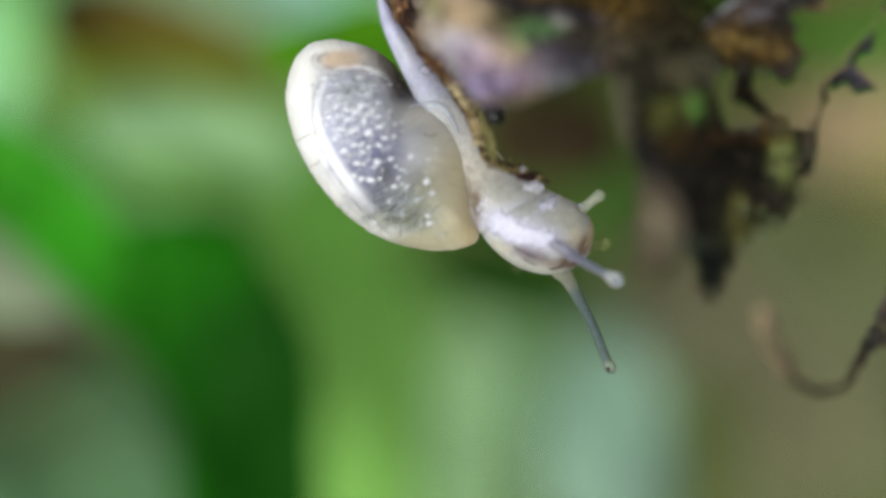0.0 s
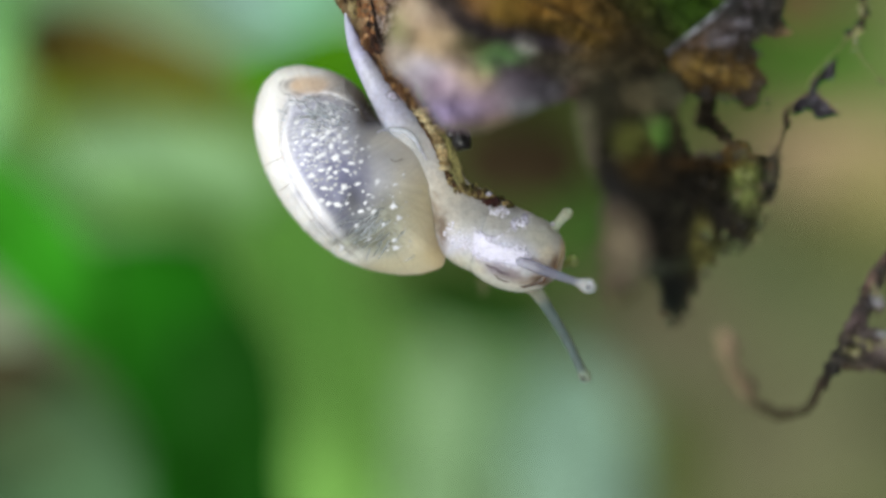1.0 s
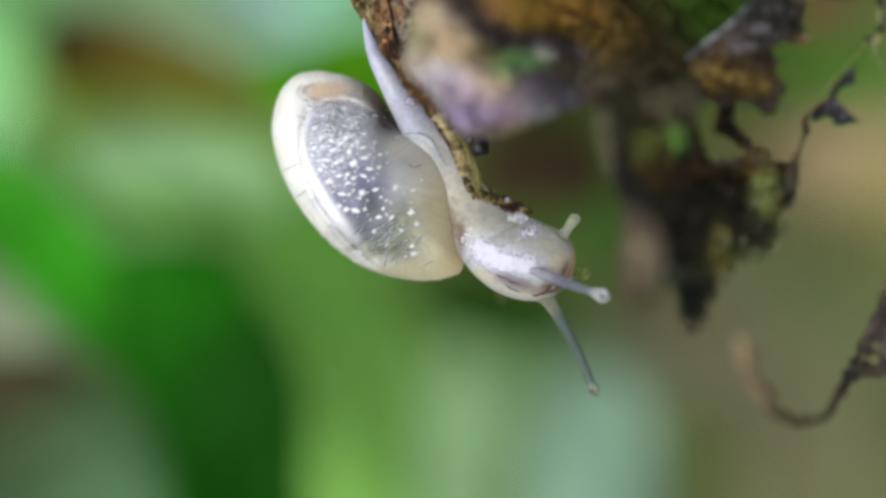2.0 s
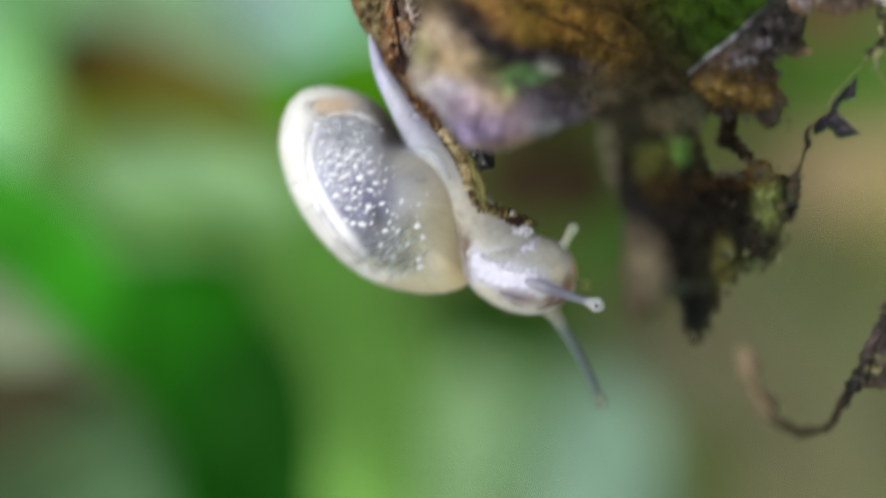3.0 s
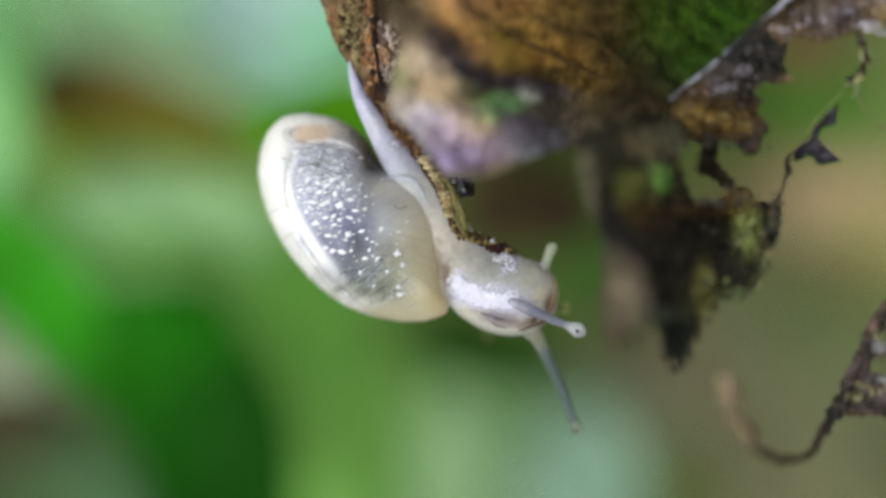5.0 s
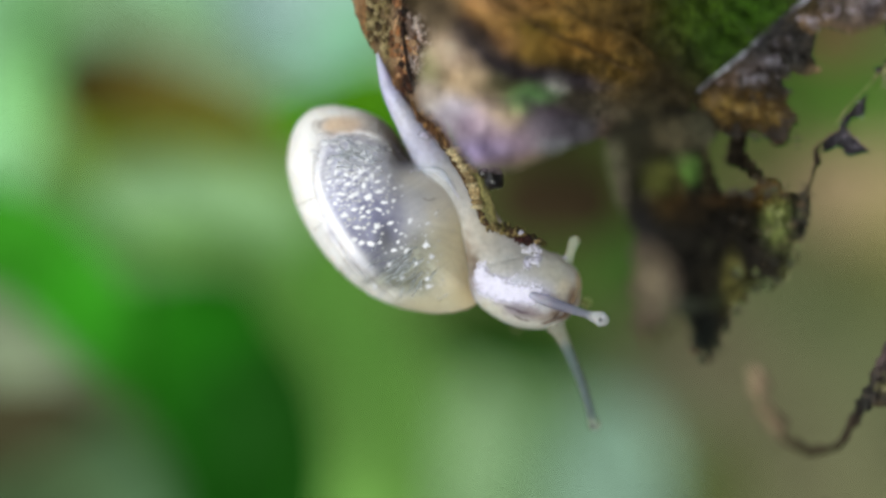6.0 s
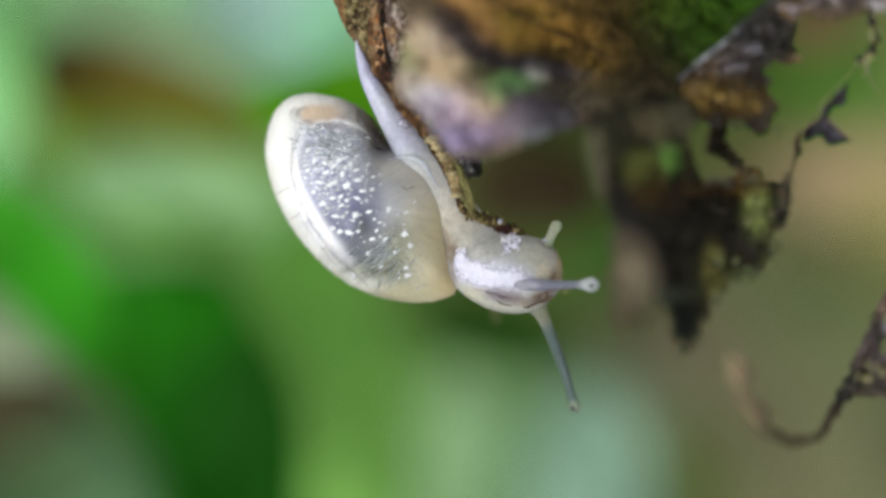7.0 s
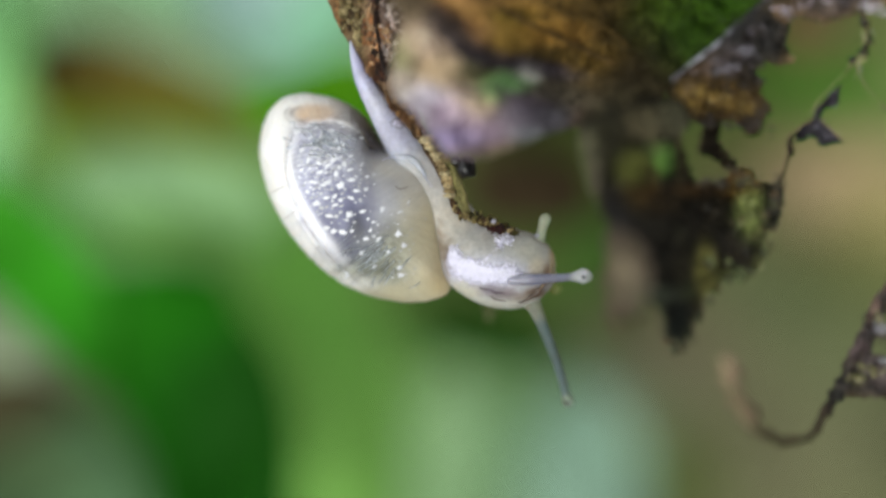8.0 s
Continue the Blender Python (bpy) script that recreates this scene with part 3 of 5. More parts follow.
for k, spine in enumerate((([(1237, 139, 1), (1272, 130, 1.5), (1308, 120, 1.2), (1339, 124, 0.8)], [(1212, 159, 1), (1252, 165, 1.6), (1298, 159, 1.6), (1339, 167, 1)], [(1208, 173, 1), (1252, 181, 1.6), (1298, 183, 1.4), (1349, 198, 1)], [(1252, 126, 0.8), (1288, 114, 1.6), (1323, 102, 1.4), (1339, 106, 0.8)], [(1221, 198, 1), (1267, 198, 1.6), (1313, 206, 1.4), (1351, 220, 1)], [(1216, 151, 1), (1262, 153, 1.6), (1308, 143, 1.4), (1345, 147, 0.8)]) + ([(1267, 139, 0.8), (1300, 137, 1.4), (1329, 139, 1), (1349, 143, 0.6)], [(1278, 175, 1), (1318, 179, 1.6), (1349, 188, 1.2), (1365, 200, 0.6)], [(1237, 208, 0.8), (1278, 210, 1.5), (1313, 216, 1.2), (1335, 232, 0.8)], [(1293, 108, 0.8), (1313, 92, 1.5), (1339, 75, 1.4), (1369, 65, 0.8)], [(1298, 75, 0.8), (1329, 65, 1.4), (1359, 69, 1.2), (1385, 86, 0.7)]))):
    part("fibre", tube([(x, y + 5 * math.sin(x / 17.0 + k), -6.45, q * 0.55) for x, y, q in spine], mix_blobs(((120, 108, 104), (44, 32, 18), (104, 80, 42))[k % 3], []), 6, wob=0.8, step=3, seed=k), WET, dead_leaf)
part("upper_crust", sheet([(1395, -19), (1376, 21), (1398, 46), (1426, 38), (1455, 46), (1495, 42), (1526, 28), (1534, 14), (1556, 22), (1596, 29), (1637, 27), (1667, 19), (1718, 11), (1778, -16), (1779, -107), (1456, -130), (1425, -49)], lambda x, y: -6.3 + 0.5 * math.sin(x / 22.0),
                          mix_blobs((120, 96, 68), [(1485, 7, 30, 18, (104, 92, 88)), (1516, -8, 24, 12, (116, 102, 98)), (1597, -18, 40, 20, (170, 142, 98)), (1576, -28, 30, 14, (134, 122, 116)), (1580, 26, 30, 8, (150, 148, 96), 1.4), (1677, -7, 40, 24, (206, 158, 86)), (1445, -19, 24, 30, (104, 92, 80)), (1616, 21, 40, 6, (88, 66, 40))]),
                          step=3.6, rough=6, grain=0.5, seed=14), WET, dead_leaf, "bleached crust of the eaten blade")
for x, y, r in [(1546, 14, 7), (1566, 17, 6), (1578, 33, 5), (1552, 24, 5), (1617, -30, 6), (1592, -28, 5), (1490, 6, 5), (1475, 10, 4), (1400, 27, 5), (1410, 23, 4)]:
    part("nodule", tube([(x - r * 1.3, y + 1, -6.7, r * .2), (x - r * .5, y - 1, -6.9, r * .35), (x + r * .5, y + 1, -6.9, r * .4), (x + r * 1.2, y - 1, -6.8, r * .15)], mix_blobs((222, 212, 222), []), 8, step=2), WET, dead_leaf, "pale glistening nodule")



def sprinkle(name, spots, n, size, rgb, depth, seed, material, label="", lean=-0.3):
    """Many short bright or dark fibres on the blade, joined: too small to count."""
    rng = random.Random(seed)
    bm = bmesh.new()
    for _ in range(n):
        x, y, rx, ry = rng.choice(spots)[:4]
        x, y = x + rng.uniform(-rx, rx), y + rng.uniform(-ry, ry)
        a, long_, q = rng.gauss(lean, 0.5), rng.uniform(0.5, 1.3) * size, rng.uniform(0.6, 1.5) * size / 18
        c, s = math.cos(a) * long_, math.sin(a) * long_
        bend = rng.uniform(-0.25, 0.25) * long_
        me = tube([(x - c, y - s, depth + 0.15, q * 0.3), (x - bend * s / long_, y + bend * c / long_, depth, q), (x + c, y + s, depth + 0.15, q * 0.3)], None, 5, step=3)
        bm.from_mesh(me)
        bpy.data.meshes.remove(me)
    me = bpy.data.meshes.new(name)
    bm.to_mesh(me)
    bm.free()
    set_tint(me, np.tile(np.array(lin(*rgb)), (len(me.vertices), 1)))
    tagged(part(name, me, material, dead_leaf, label), kind="stuff")


def lumps(name, spots, n, low, high, shades, depth, seed, label):
    """Many small crumbs of crust on the blade, joined: too many to count."""
    rng = random.Random(seed)
    bm = bmesh.new()
    cols = []
    for k in range(n):
        x, y, rx, ry = rng.choice(spots)[:4]
        x, y = x + rng.uniform(-rx, rx), y + rng.uniform(-ry, ry)
        me = blob_mesh(x, y, depth(x, y) - 0.04, rng.uniform(low, high), 0.9, k * 1.7, (rng.uniform(0.7, 1.2), 0.6, rng.uniform(0.8, 1.6)), 2)
        cols += [lin(*rng.choice(shades))] * len(me.vertices)
        bm.from_mesh(me)
        bpy.data.meshes.remove(me)
    me = bpy.data.meshes.new(name)
    bm.to_mesh(me)
    bm.free()
    set_tint(me, np.array(cols))
    tagged(part(name, me, BARK, dead_leaf, label), kind="stuff")


def on_strip(x, y):
    return strip_depth(x, y) - 0.2


lumps("crust", [(640, 10, 12, 50), (646, 60, 10, 24), (622, 20, 10, 40)], 120, 2.0, 6.0, [(156, 140, 94), (120, 102, 64), (186, 168, 122), (88, 68, 44)], on_strip, 81, "olive crumbly crust on the leaf edge")
lumps("crust", [(664, 66, 10, 26), (690, 70, 12, 20), (668, 10, 8, 50), (672, 100, 12, 20)], 110, 2.0, 6.0, [(190, 132, 84), (166, 114, 74), (124, 84, 58), (206, 168, 126), (150, 120, 90)], on_strip, 82, "orange-brown crumbly crust on the leaf edge")
lumps("crust", [(700, 10, 16, 46), (703, 62, 14, 34), (700, 100, 12, 20), (726, 20, 12, 60)], 200, 2.0, 5.5, [(216, 198, 186), (186, 162, 148), (132, 108, 94), (96, 74, 64), (200, 182, 176)], on_strip, 83, "pale pinkish crumbly crust on the leaf edge")
lumps("crust", [(688, 132, 12, 14), (684, 142, 8, 8), (674, 60, 3, 50), (676, 0, 3, 40)], 60, 2.5, 6.0, [(52, 32, 22), (84, 50, 32), (36, 24, 18)], on_strip, 84, "dark knotty crust in the groove")
lumps("crust", [(722, 200, 13, 10), (712, 188, 10, 9), (738, 220, 8, 12), (750, 238, 6, 8)], 64, 2.2, 5.4, [(140, 102, 60), (112, 78, 46), (176, 134, 84), (86, 60, 38)], lambda x, y: -3.6, 85, "brown lumpy crust beside the foot")


def bead_row(line, n, size, shades, d, seed, label):
    """A ridge of small beads laid side by side along a line, joined."""
    rng = random.Random(seed)
    path = spline(line, 2, closed=False)
    bm, cols = bmesh.new(), []
    for k in range(n):
        x, y = path[int((k + 0.5) / n * (len(path) - 1))][:2]
        me = blob_mesh(x + rng.uniform(-1.5, 1.5), y, d + rng.uniform(-0.05, 0.05), size * rng.uniform(0.8, 1.2), 0.5, k * 2.3 + seed, (1.1, 0.7, 0.62), 2)
        cols += [lin(*rng.choice(shades))] * len(me.vertices)
        bm.from_mesh(me)
        bpy.data.meshes.remove(me)
    me = bpy.data.meshes.new("beads")
    bm.to_mesh(me)
    bm.free()
    set_tint(me, np.array(cols))
    tagged(part("bead_ridge", me, BARK, dead_leaf, label), kind="stuff")


BEAD = [(206, 182, 134), (186, 160, 114), (156, 132, 90), (214, 196, 152)]
bead_row([(752, 244), (768, 262), (782, 284), (794, 306), (802, 332), (807, 356)], 17, 8.5, BEAD, -3.0, 3, "ridge of yellowish beads along the leaf edge")
bead_row([(770, 250), (786, 274), (800, 292)], 8, 7, [(150, 130, 84), (110, 92, 56), (190, 170, 116)], -3.4, 5, "ridge of yellowish beads along the leaf edge")
lumps("crust", [(832, 391, 10, 4), (856, 398, 16, 3), (880, 406, 16, 3), (906, 415, 14, 3), (814, 374, 4, 8)], 110, 1.4, 3.4, [(170, 150, 92), (134, 112, 62), (100, 76, 46), (72, 48, 30), (184, 166, 112)], lambda x, y: -2.95, 86, "mossy brown crust along the leaf edge")
lumps("crust", [(886, 412, 12, 3), (892, 416, 8, 3)], 30, 2.5, 4.5, [(66, 26, 18), (40, 18, 14)], lambda x, y: -3.15, 87, "dark wet crust by the head")
lumps("crust", [(850, 389, 12, 4), (874, 396, 14, 4), (898, 407, 12, 4)], 80, 1.6, 4.0, [(74, 70, 36), (52, 44, 28), (142, 132, 74), (100, 86, 46)], lambda x, y: -2.7, 88, "dark mossy crust behind the leaf edge")
# pale fibres put in as painted glints, here and further down
sprinkle("glint_fibre_mat", [(1296, 122, 30, 10), (1300, 130, 34, 8), (1340, 96, 18, 14)], 26, 8, (150, 142, 148), -6.62, 71, GLINT, "pale fibres coloured as wet glints")
GOLDEN = [(1237, 171, 24, 12), (1276, 186, 34, 16), (1227, 188, 16, 12), (1322, 193, 20, 18)]
for seed, n, size, rgb in ((72, 70, 15, (158, 130, 66)), (51, 60, 14, (104, 88, 42)), (52, 80, 13, (116, 86, 40)), (53, 90, 12, (64, 44, 22)), (54, 40, 11, (208, 180, 118))):
    sprinkle("golden_fibre_mat", GOLDEN, n, size, rgb, -6.5, seed, DEAD, "golden dry fibres", lean=-0.12)
sprinkle("dark_fibre_mat", [(1304, 126, 36, 14), (1340, 84, 20, 20), (1330, 148, 16, 12)], 90, 12, (40, 32, 26), -6.55, 55, DEAD, "dark wet fibres", lean=-0.45)
sprinkle("glint_fibre_mat", [(1483, 6, 14, 8), (1551, 14, 14, 6), (1516, -8, 12, 5), (1597, -28, 30, 10), (1576, 31, 16, 5), (1637, -29, 16, 6)], 50, 9, (220, 212, 226), -6.9, 73, GLINT, "pale fibres coloured as wet glints")
sprinkle("moss", [(1374, 371, 14, 30), (1351, 458, 12, 20), (1262, 483, 14, 24), (1288, 499, 16, 8), (1227, 575, 14, 24), (1334, 386, 14, 18)], 60, 6, (110, 116, 70), -5.9, 74, DEAD, "mossy crumbs on the eaten edge")
sprinkle("dark_fringe", [(1359, 208, 12, 20), (1339, 244, 14, 6), (1278, 228, 14, 6), (1379, 351, 12, 20), (1206, 616, 12, 20), (1369, 432, 8, 24), (1329, 493, 20, 6)], 70, 8, (52, 40, 28), -5.6, 75, DEAD, "dark ragged fringe")

def grains(name, spots, n, low, high, shades, d, seed, label, material):
    """Many tiny wet grains strewn over the blade, joined."""
    rng = random.Random(seed)
    bm, cols = bmesh.new(), []
    for k in range(n):
        x, y, rx, ry = rng.choice(spots)
        x, y, q = x + rng.gauss(0, rx), y + rng.gauss(0, ry), rng.uniform(low, high)
        me = blob_mesh(x, y, d + rng.uniform(-0.1, 0.1), q, 0.9, k * 1.3 + seed, (rng.uniform(0.9, 2.2), 0.5, rng.uniform(0.5, 1.0)), 1)
        cols += [lin(*rng.choice(shades))] * len(me.vertices)
        bm.from_mesh(me)
        bpy.data.meshes.remove(me)
    me = bpy.data.meshes.new(name)
    bm.to_mesh(me)
    bm.free()
    set_tint(me, np.array(cols))
    tagged(part(name, me, material, dead_leaf, label), kind="stuff")


GRAIN = dead_leaf_material("wet grain", 0.2, 0.03, 12, 0.6, even=1.6)
# the palest grains are glints given as colour
grains("glint_grain", [(1300, 118, 20, 6), (1280, 130, 22, 6), (1330, 100, 14, 8), (1308, 96, 12, 6), (1352, 60, 12, 6)], 50, 0.6, 1.4, [(176, 164, 178), (130, 116, 122), (206, 198, 216)], -6.75, 91, "pale grains coloured as wet glints", GRAIN)
grains("glint_grain", [(1404, 30, 10, 6), (1436, 18, 14, 6), (1474, 10, 14, 5), (1500, -4, 14, 5), (1444, -10, 20, 8), (1556, 20, 10, 5), (1560, 26, 8, 4), (1530, -14, 20, 6), (1590, -24, 24, 8)], 110, 0.8, 2.4, [(214, 200, 214), (170, 150, 158), (140, 116, 100), (232, 222, 236)], -7.0, 92, "pale grains coloured as wet glints", GRAIN)
grains("dark_grain", [(1330, 66, 20, 16), (1372, 80, 14, 18), (1300, 150, 24, 10), (1344, 140, 8, 14), (1330, 226, 16, 8), (1350, 210, 10, 14), (1268, 224, 16, 6)], 150, 1.6, 4.5, [(40, 34, 28), (62, 50, 34), (30, 24, 20)], -6.6, 93, "dark crumbs of rotten leaf", GRAIN)
grains("golden_grain", [(1228, 166, 14, 8), (1250, 180, 20, 10), (1290, 190, 24, 12), (1330, 190, 14, 12), (1216, 190, 10, 10)], 50, 0.8, 2.2, [(112, 90, 50), (84, 66, 36), (66, 52, 30), (136, 114, 70)], -6.6, 94, "golden-brown crumbs of rotten leaf", GRAIN)
grains("mossy_grain", [(1337, 376, 10, 20), (1258, 486, 8, 16), (1318, 492, 12, 5), (1352, 468, 6, 10), (1372, 400, 8, 20), (1232, 545, 8, 12)], 130, 1.2, 3.2, [(150, 156, 96), (110, 112, 60), (176, 180, 120), (70, 70, 42)], -6.4, 95, "mossy crumbs on the eaten edge", GRAIN)
grains("dark_grain", [(1384, 350, 6, 14), (1376, 390, 8, 16), (1300, 440, 30, 20), (1230, 500, 16, 24), (1206, 590, 10, 20), (1330, 320, 14, 8), (1270, 330, 20, 6), (1190, 440, 30, 50), (1240, 400, 30, 30)], 260, 2.0, 5.0, [(44, 38, 26), (66, 54, 32), (34, 30, 20), (90, 70, 40), (80, 82, 46)], -6.9, 96, "dark crumbs of rotten leaf", GRAIN)

# hanging lobe, dark and eaten
hang_tints = mix_blobs((40, 36, 23), [
    (1135, 351, 24, 22, (68, 54, 26), 1.0), (1152, 348, 16, 14, (84, 60, 28), 1.0), (1318, 338, 26, 16, (104, 76, 30), 1.8), (1337, 328, 16, 12, (120, 84, 36), 1.6),
    (1337, 378, 17, 36, (136, 146, 84), 2.4), (1379, 362, 14, 40, (24, 28, 20), 2.0), (1258, 486, 14, 30, (126, 122, 66), 2.2), (1290, 496, 18, 8, (96, 98, 58), 1.6),
    (1316, 494, 10, 8, (128, 140, 96), 1.6), (1185, 290, 15, 16, (92, 128, 58), 2.2), (1213, 290, 7, 30, (64, 58, 38), 2.5), (1168, 272, 12, 8, (104, 116, 68), 1.2), (1133, 306, 22, 20, (104, 108, 52), 2.0), (1160, 314, 9, 14, (84, 74, 44), 2.0),
    (1204, 222, 26, 18, (94, 92, 70), 1.8), (1160, 228, 28, 18, (104, 96, 70), 1.5), (1100, 390, 18, 40, (52, 50, 48)), (1114, 432, 26, 40, (46, 44, 42)), (1052, 275, 9, 26, (108, 106, 82), 1.3),
    (1062, 330, 8, 40, (96, 90, 74), 1.2), (1088, 262, 18, 40, (50, 48, 33)), (1267, 365, 40, 30, (34, 29, 18)), (1196, 430, 50, 70, (38, 35, 28)), (1230, 400, 30, 26, (34, 29, 19)), (1240, 345, 36, 10, (74, 54, 28), 1.4), (1180, 372, 26, 14, (64, 50, 28), 1.2), (1216, 478, 16, 30, (58, 54, 38), 1.2),
    (1216, 420, 10, 10, (70, 70, 50)), (1184, 529, 20, 12, (78, 84, 66), 1.4), (1229, 520, 10, 12, (66, 72, 46), 1.4), (1207, 585, 18, 40, (20, 26, 22), 1.4),
    (1229, 600, 8, 10, (70, 74, 54), 1.2), (1308, 442, 30, 24, (40, 36, 30)), (1330, 455, 20, 20, (46, 42, 34)), (1278, 264, 18, 26, (34, 27, 16)), (1352, 470, 10, 16, (74, 76, 44), 1.3)])


def hang_colour(x, y):
    blotch = np.array([noise.noise(Vector((a / 15, b / 15, 3.3))) + 0.6 * noise.noise(Vector((a / 6, b / 6, 1.2))) for a, b in zip(x, y)])
    return hang_tints(x, y) * (1 + 0.7 * np.clip(blotch, -0.8, 0.9))[:, None]


part("hanging_lobe", sheet([(1033, 220), (1084, 198), (1165, 173), (1218, 188), (1233, 220), (1218, 264), (1229, 302), (1243, 326), (1286, 327), (1300, 312), (1278, 296), (1251, 277), (1249, 251), (1259, 226), (1286, 224), (1288, 255), (1306, 287), (1339, 312), (1357, 334), (1386, 330), (1396, 352), (1388, 392), (1365, 426), (1361, 463), (1345, 486), (1322, 504), (1296, 500), (1284, 522), (1262, 530), (1246, 552), (1238, 590), (1247, 612), (1226, 606), (1216, 628), (1204, 612), (1194, 632), (1186, 602), (1181, 562), (1160, 538), (1149, 502), (1128, 473), (1102, 444), (1082, 402), (1063, 363), (1045, 305)],
                           lambda x, y: -5.3 - 6.5 * (1 - ease(x, 1030, 1340)) - 2.0 * ease(y, 300, 560) + 0.4 * math.sin(y / 24.0), hang_colour,
                           holes=[[(1314, 398), (1326, 391), (1331, 404), (1320, 410)], [(1263, 467), (1273, 463), (1278, 477), (1267, 483)], [(1290, 470), (1300, 464), (1303, 474), (1294, 478)]], step=3.2, rough=9, grain=0.6, seed=2), DEAD, dead_leaf, "blackened hanging lobe, eaten to lace")
part("tongue", sheet([(1080, 424), (1114, 417), (1147, 448), (1163, 504), (1153, 532), (1157, 560), (1139, 567), (1131, 595), (1119, 577), (1110, 606), (1098, 579), (1086, 563), (1092, 534), (1078, 504), (1086, 463)], lambda x, y: -15.0, mix_blobs((80, 70, 60), [(1110, 493, 20, 36, (134, 122, 100)), (1120, 575, 20, 14, (90, 78, 62)), (1145, 534, 12, 20, (104, 98, 80))]), step=5, rough=6, grain=0.6, seed=15), DEAD, dead_leaf, "pinkish shrivelled scrap")
for k, (x, y, q) in enumerate([(1249, 561, 7), (1339, 489, 6), (1300, 502, 6), (1202, 628, 7), (1229, 600, 6), (1390, 369, 6), (1361, 457, 6), (1186, 560, 6), (1267, 540, 5), (1375, 404, 6), (1247, 575, 4), (1233, 616, 3)]):
    part("crumb", blob_mesh(x, y, -5.6 - 2.0 * ease(y, 300, 560), q, 0.9, k, (1, 0.5, 1.1), 2), DEAD_MOSS, dead_leaf)

# lace strand with its flake
CORD = mix_blobs((44, 34, 28), [])
part("strand", tube([(1532, 12, -5.9, 5), (1540, 48, -5.9, 5), (1543, 75, -5.9, 6), (1539, 98, -5.9, 5), (1523, 111, -5.9, 4), (1513, 117, -5.9, 1.5)], CORD, 8, wob=1.4, seed=5, step=3), DEAD, dead_leaf, "dark knotted leaf vein")
for spine in ([(1521, 111, -5.9, 3), (1507, 135, -5.9, 1.6), (1486, 155, -5.8, 1.4), (1466, 178, -5.8, 2), (1443, 210, -5.8, 2)], [(1525, 113, -5.9, 3), (1533, 135, -5.9, 2.4), (1541, 156, -5.9, 2), (1555, 174, -5.9, 1.3), (1567, 189, -5.9, 1), (1577, 199, -5.9, 4), (1585, 204, -5.9, 2)],
              [(1529, 113, -5.9, 2), (1531, 128, -5.9, 1.6), (1523, 147, -5.9, 1)]):
    part("rootlet", tube([(x, y, d, q * 0.85) for x, y, d, q in spine], mix_blobs((138, 136, 96), []), 6, wob=1.3, step=3), DEAD, dead_leaf, "hair-thin pale vein")
part("flake", sheet([(1499, 155), (1498, 159), (1496, 169), (1495, 186), (1488, 194), (1473, 198), (1465, 208), (1461, 216), (1464, 222), (1477, 234), (1490, 247), (1500, 255), (1506, 257), (1499, 258), (1481, 261), (1471, 265), (1457, 261), (1454, 255), (1445, 249), (1437, 254), (1424, 257), (1419, 252), (1421, 239), (1432, 228), (1447, 220), (1453, 206), (1457, 198), (1469, 186), (1481, 171), (1494, 161)], lambda x, y: -5.8 + 0.2 * math.sin(x / 9.0), mix_blobs((40, 35, 44), []), step=1.6, rough=1.8, grain=0.3, seed=6), WET, dead_leaf, "dark scrap hanging on the vein")
part("thread", tube([(1424, 241, -5.8, 1.5), (1412, 245, -5.8, 2), (1406, 261, -5.8, 5), (1410, 277, -5.8, 5), (1404, 287, -5.8, 2.5), (1398, 308, -5.8, 2.2), (1390, 330, -5.9, 3), (1386, 343, -6, 5)], CORD, 8, wob=0.6, seed=8, step=3), DEAD, dead_leaf, "thin dark vein, all that remains of the blade")

for k, (x, y, q) in enumerate([(1543, 75, 9), (1537, 101, 8), (1519, 113, 6), (1540, 47, 7), (1551, 81, 5), (1534, 24, 7)]):
    part("knot", blob_mesh(x, y, -6, q, 0.9, k + 20, (1, 0.6, 0.8), 2), DEAD_MOSS if k == 4 else WET_DARK, dead_leaf)

sprinkle("dark_fringe", [(1540, 37, 8, 20), (1543, 78, 9, 14), (1531, 105, 12, 8), (1458, 226, 20, 10), (1413, 254, 6, 10)], 60, 5, (44, 38, 32), -6, 78, DEAD, "dark ragged fringe")
sprinkle("glint_fibre_mat", [(1484, 179, 6, 8), (1458, 226, 18, 12), (1537, 63, 8, 24), (1531, 131, 6, 14), (1556, 68, 6, 6)], 24, 3, (200, 196, 206), -6.15, 79, GLINT, "pale fibres coloured as wet glints")

# curled shred at the side
tendril_colour = mix_blobs((80, 68, 55), [(1300, 667, 20, 26, (168, 146, 118)), (1323, 723, 22, 26, (150, 132, 104)), (1400, 787, 50, 16, (74, 64, 46)), (1573, 544, 26, 40, (110, 90, 82)), (1532, 626, 20, 30, (98, 84, 84)), (1502, 697, 24, 26, (44, 46, 44)), (1558, 600, 10, 10, (160, 150, 160))])
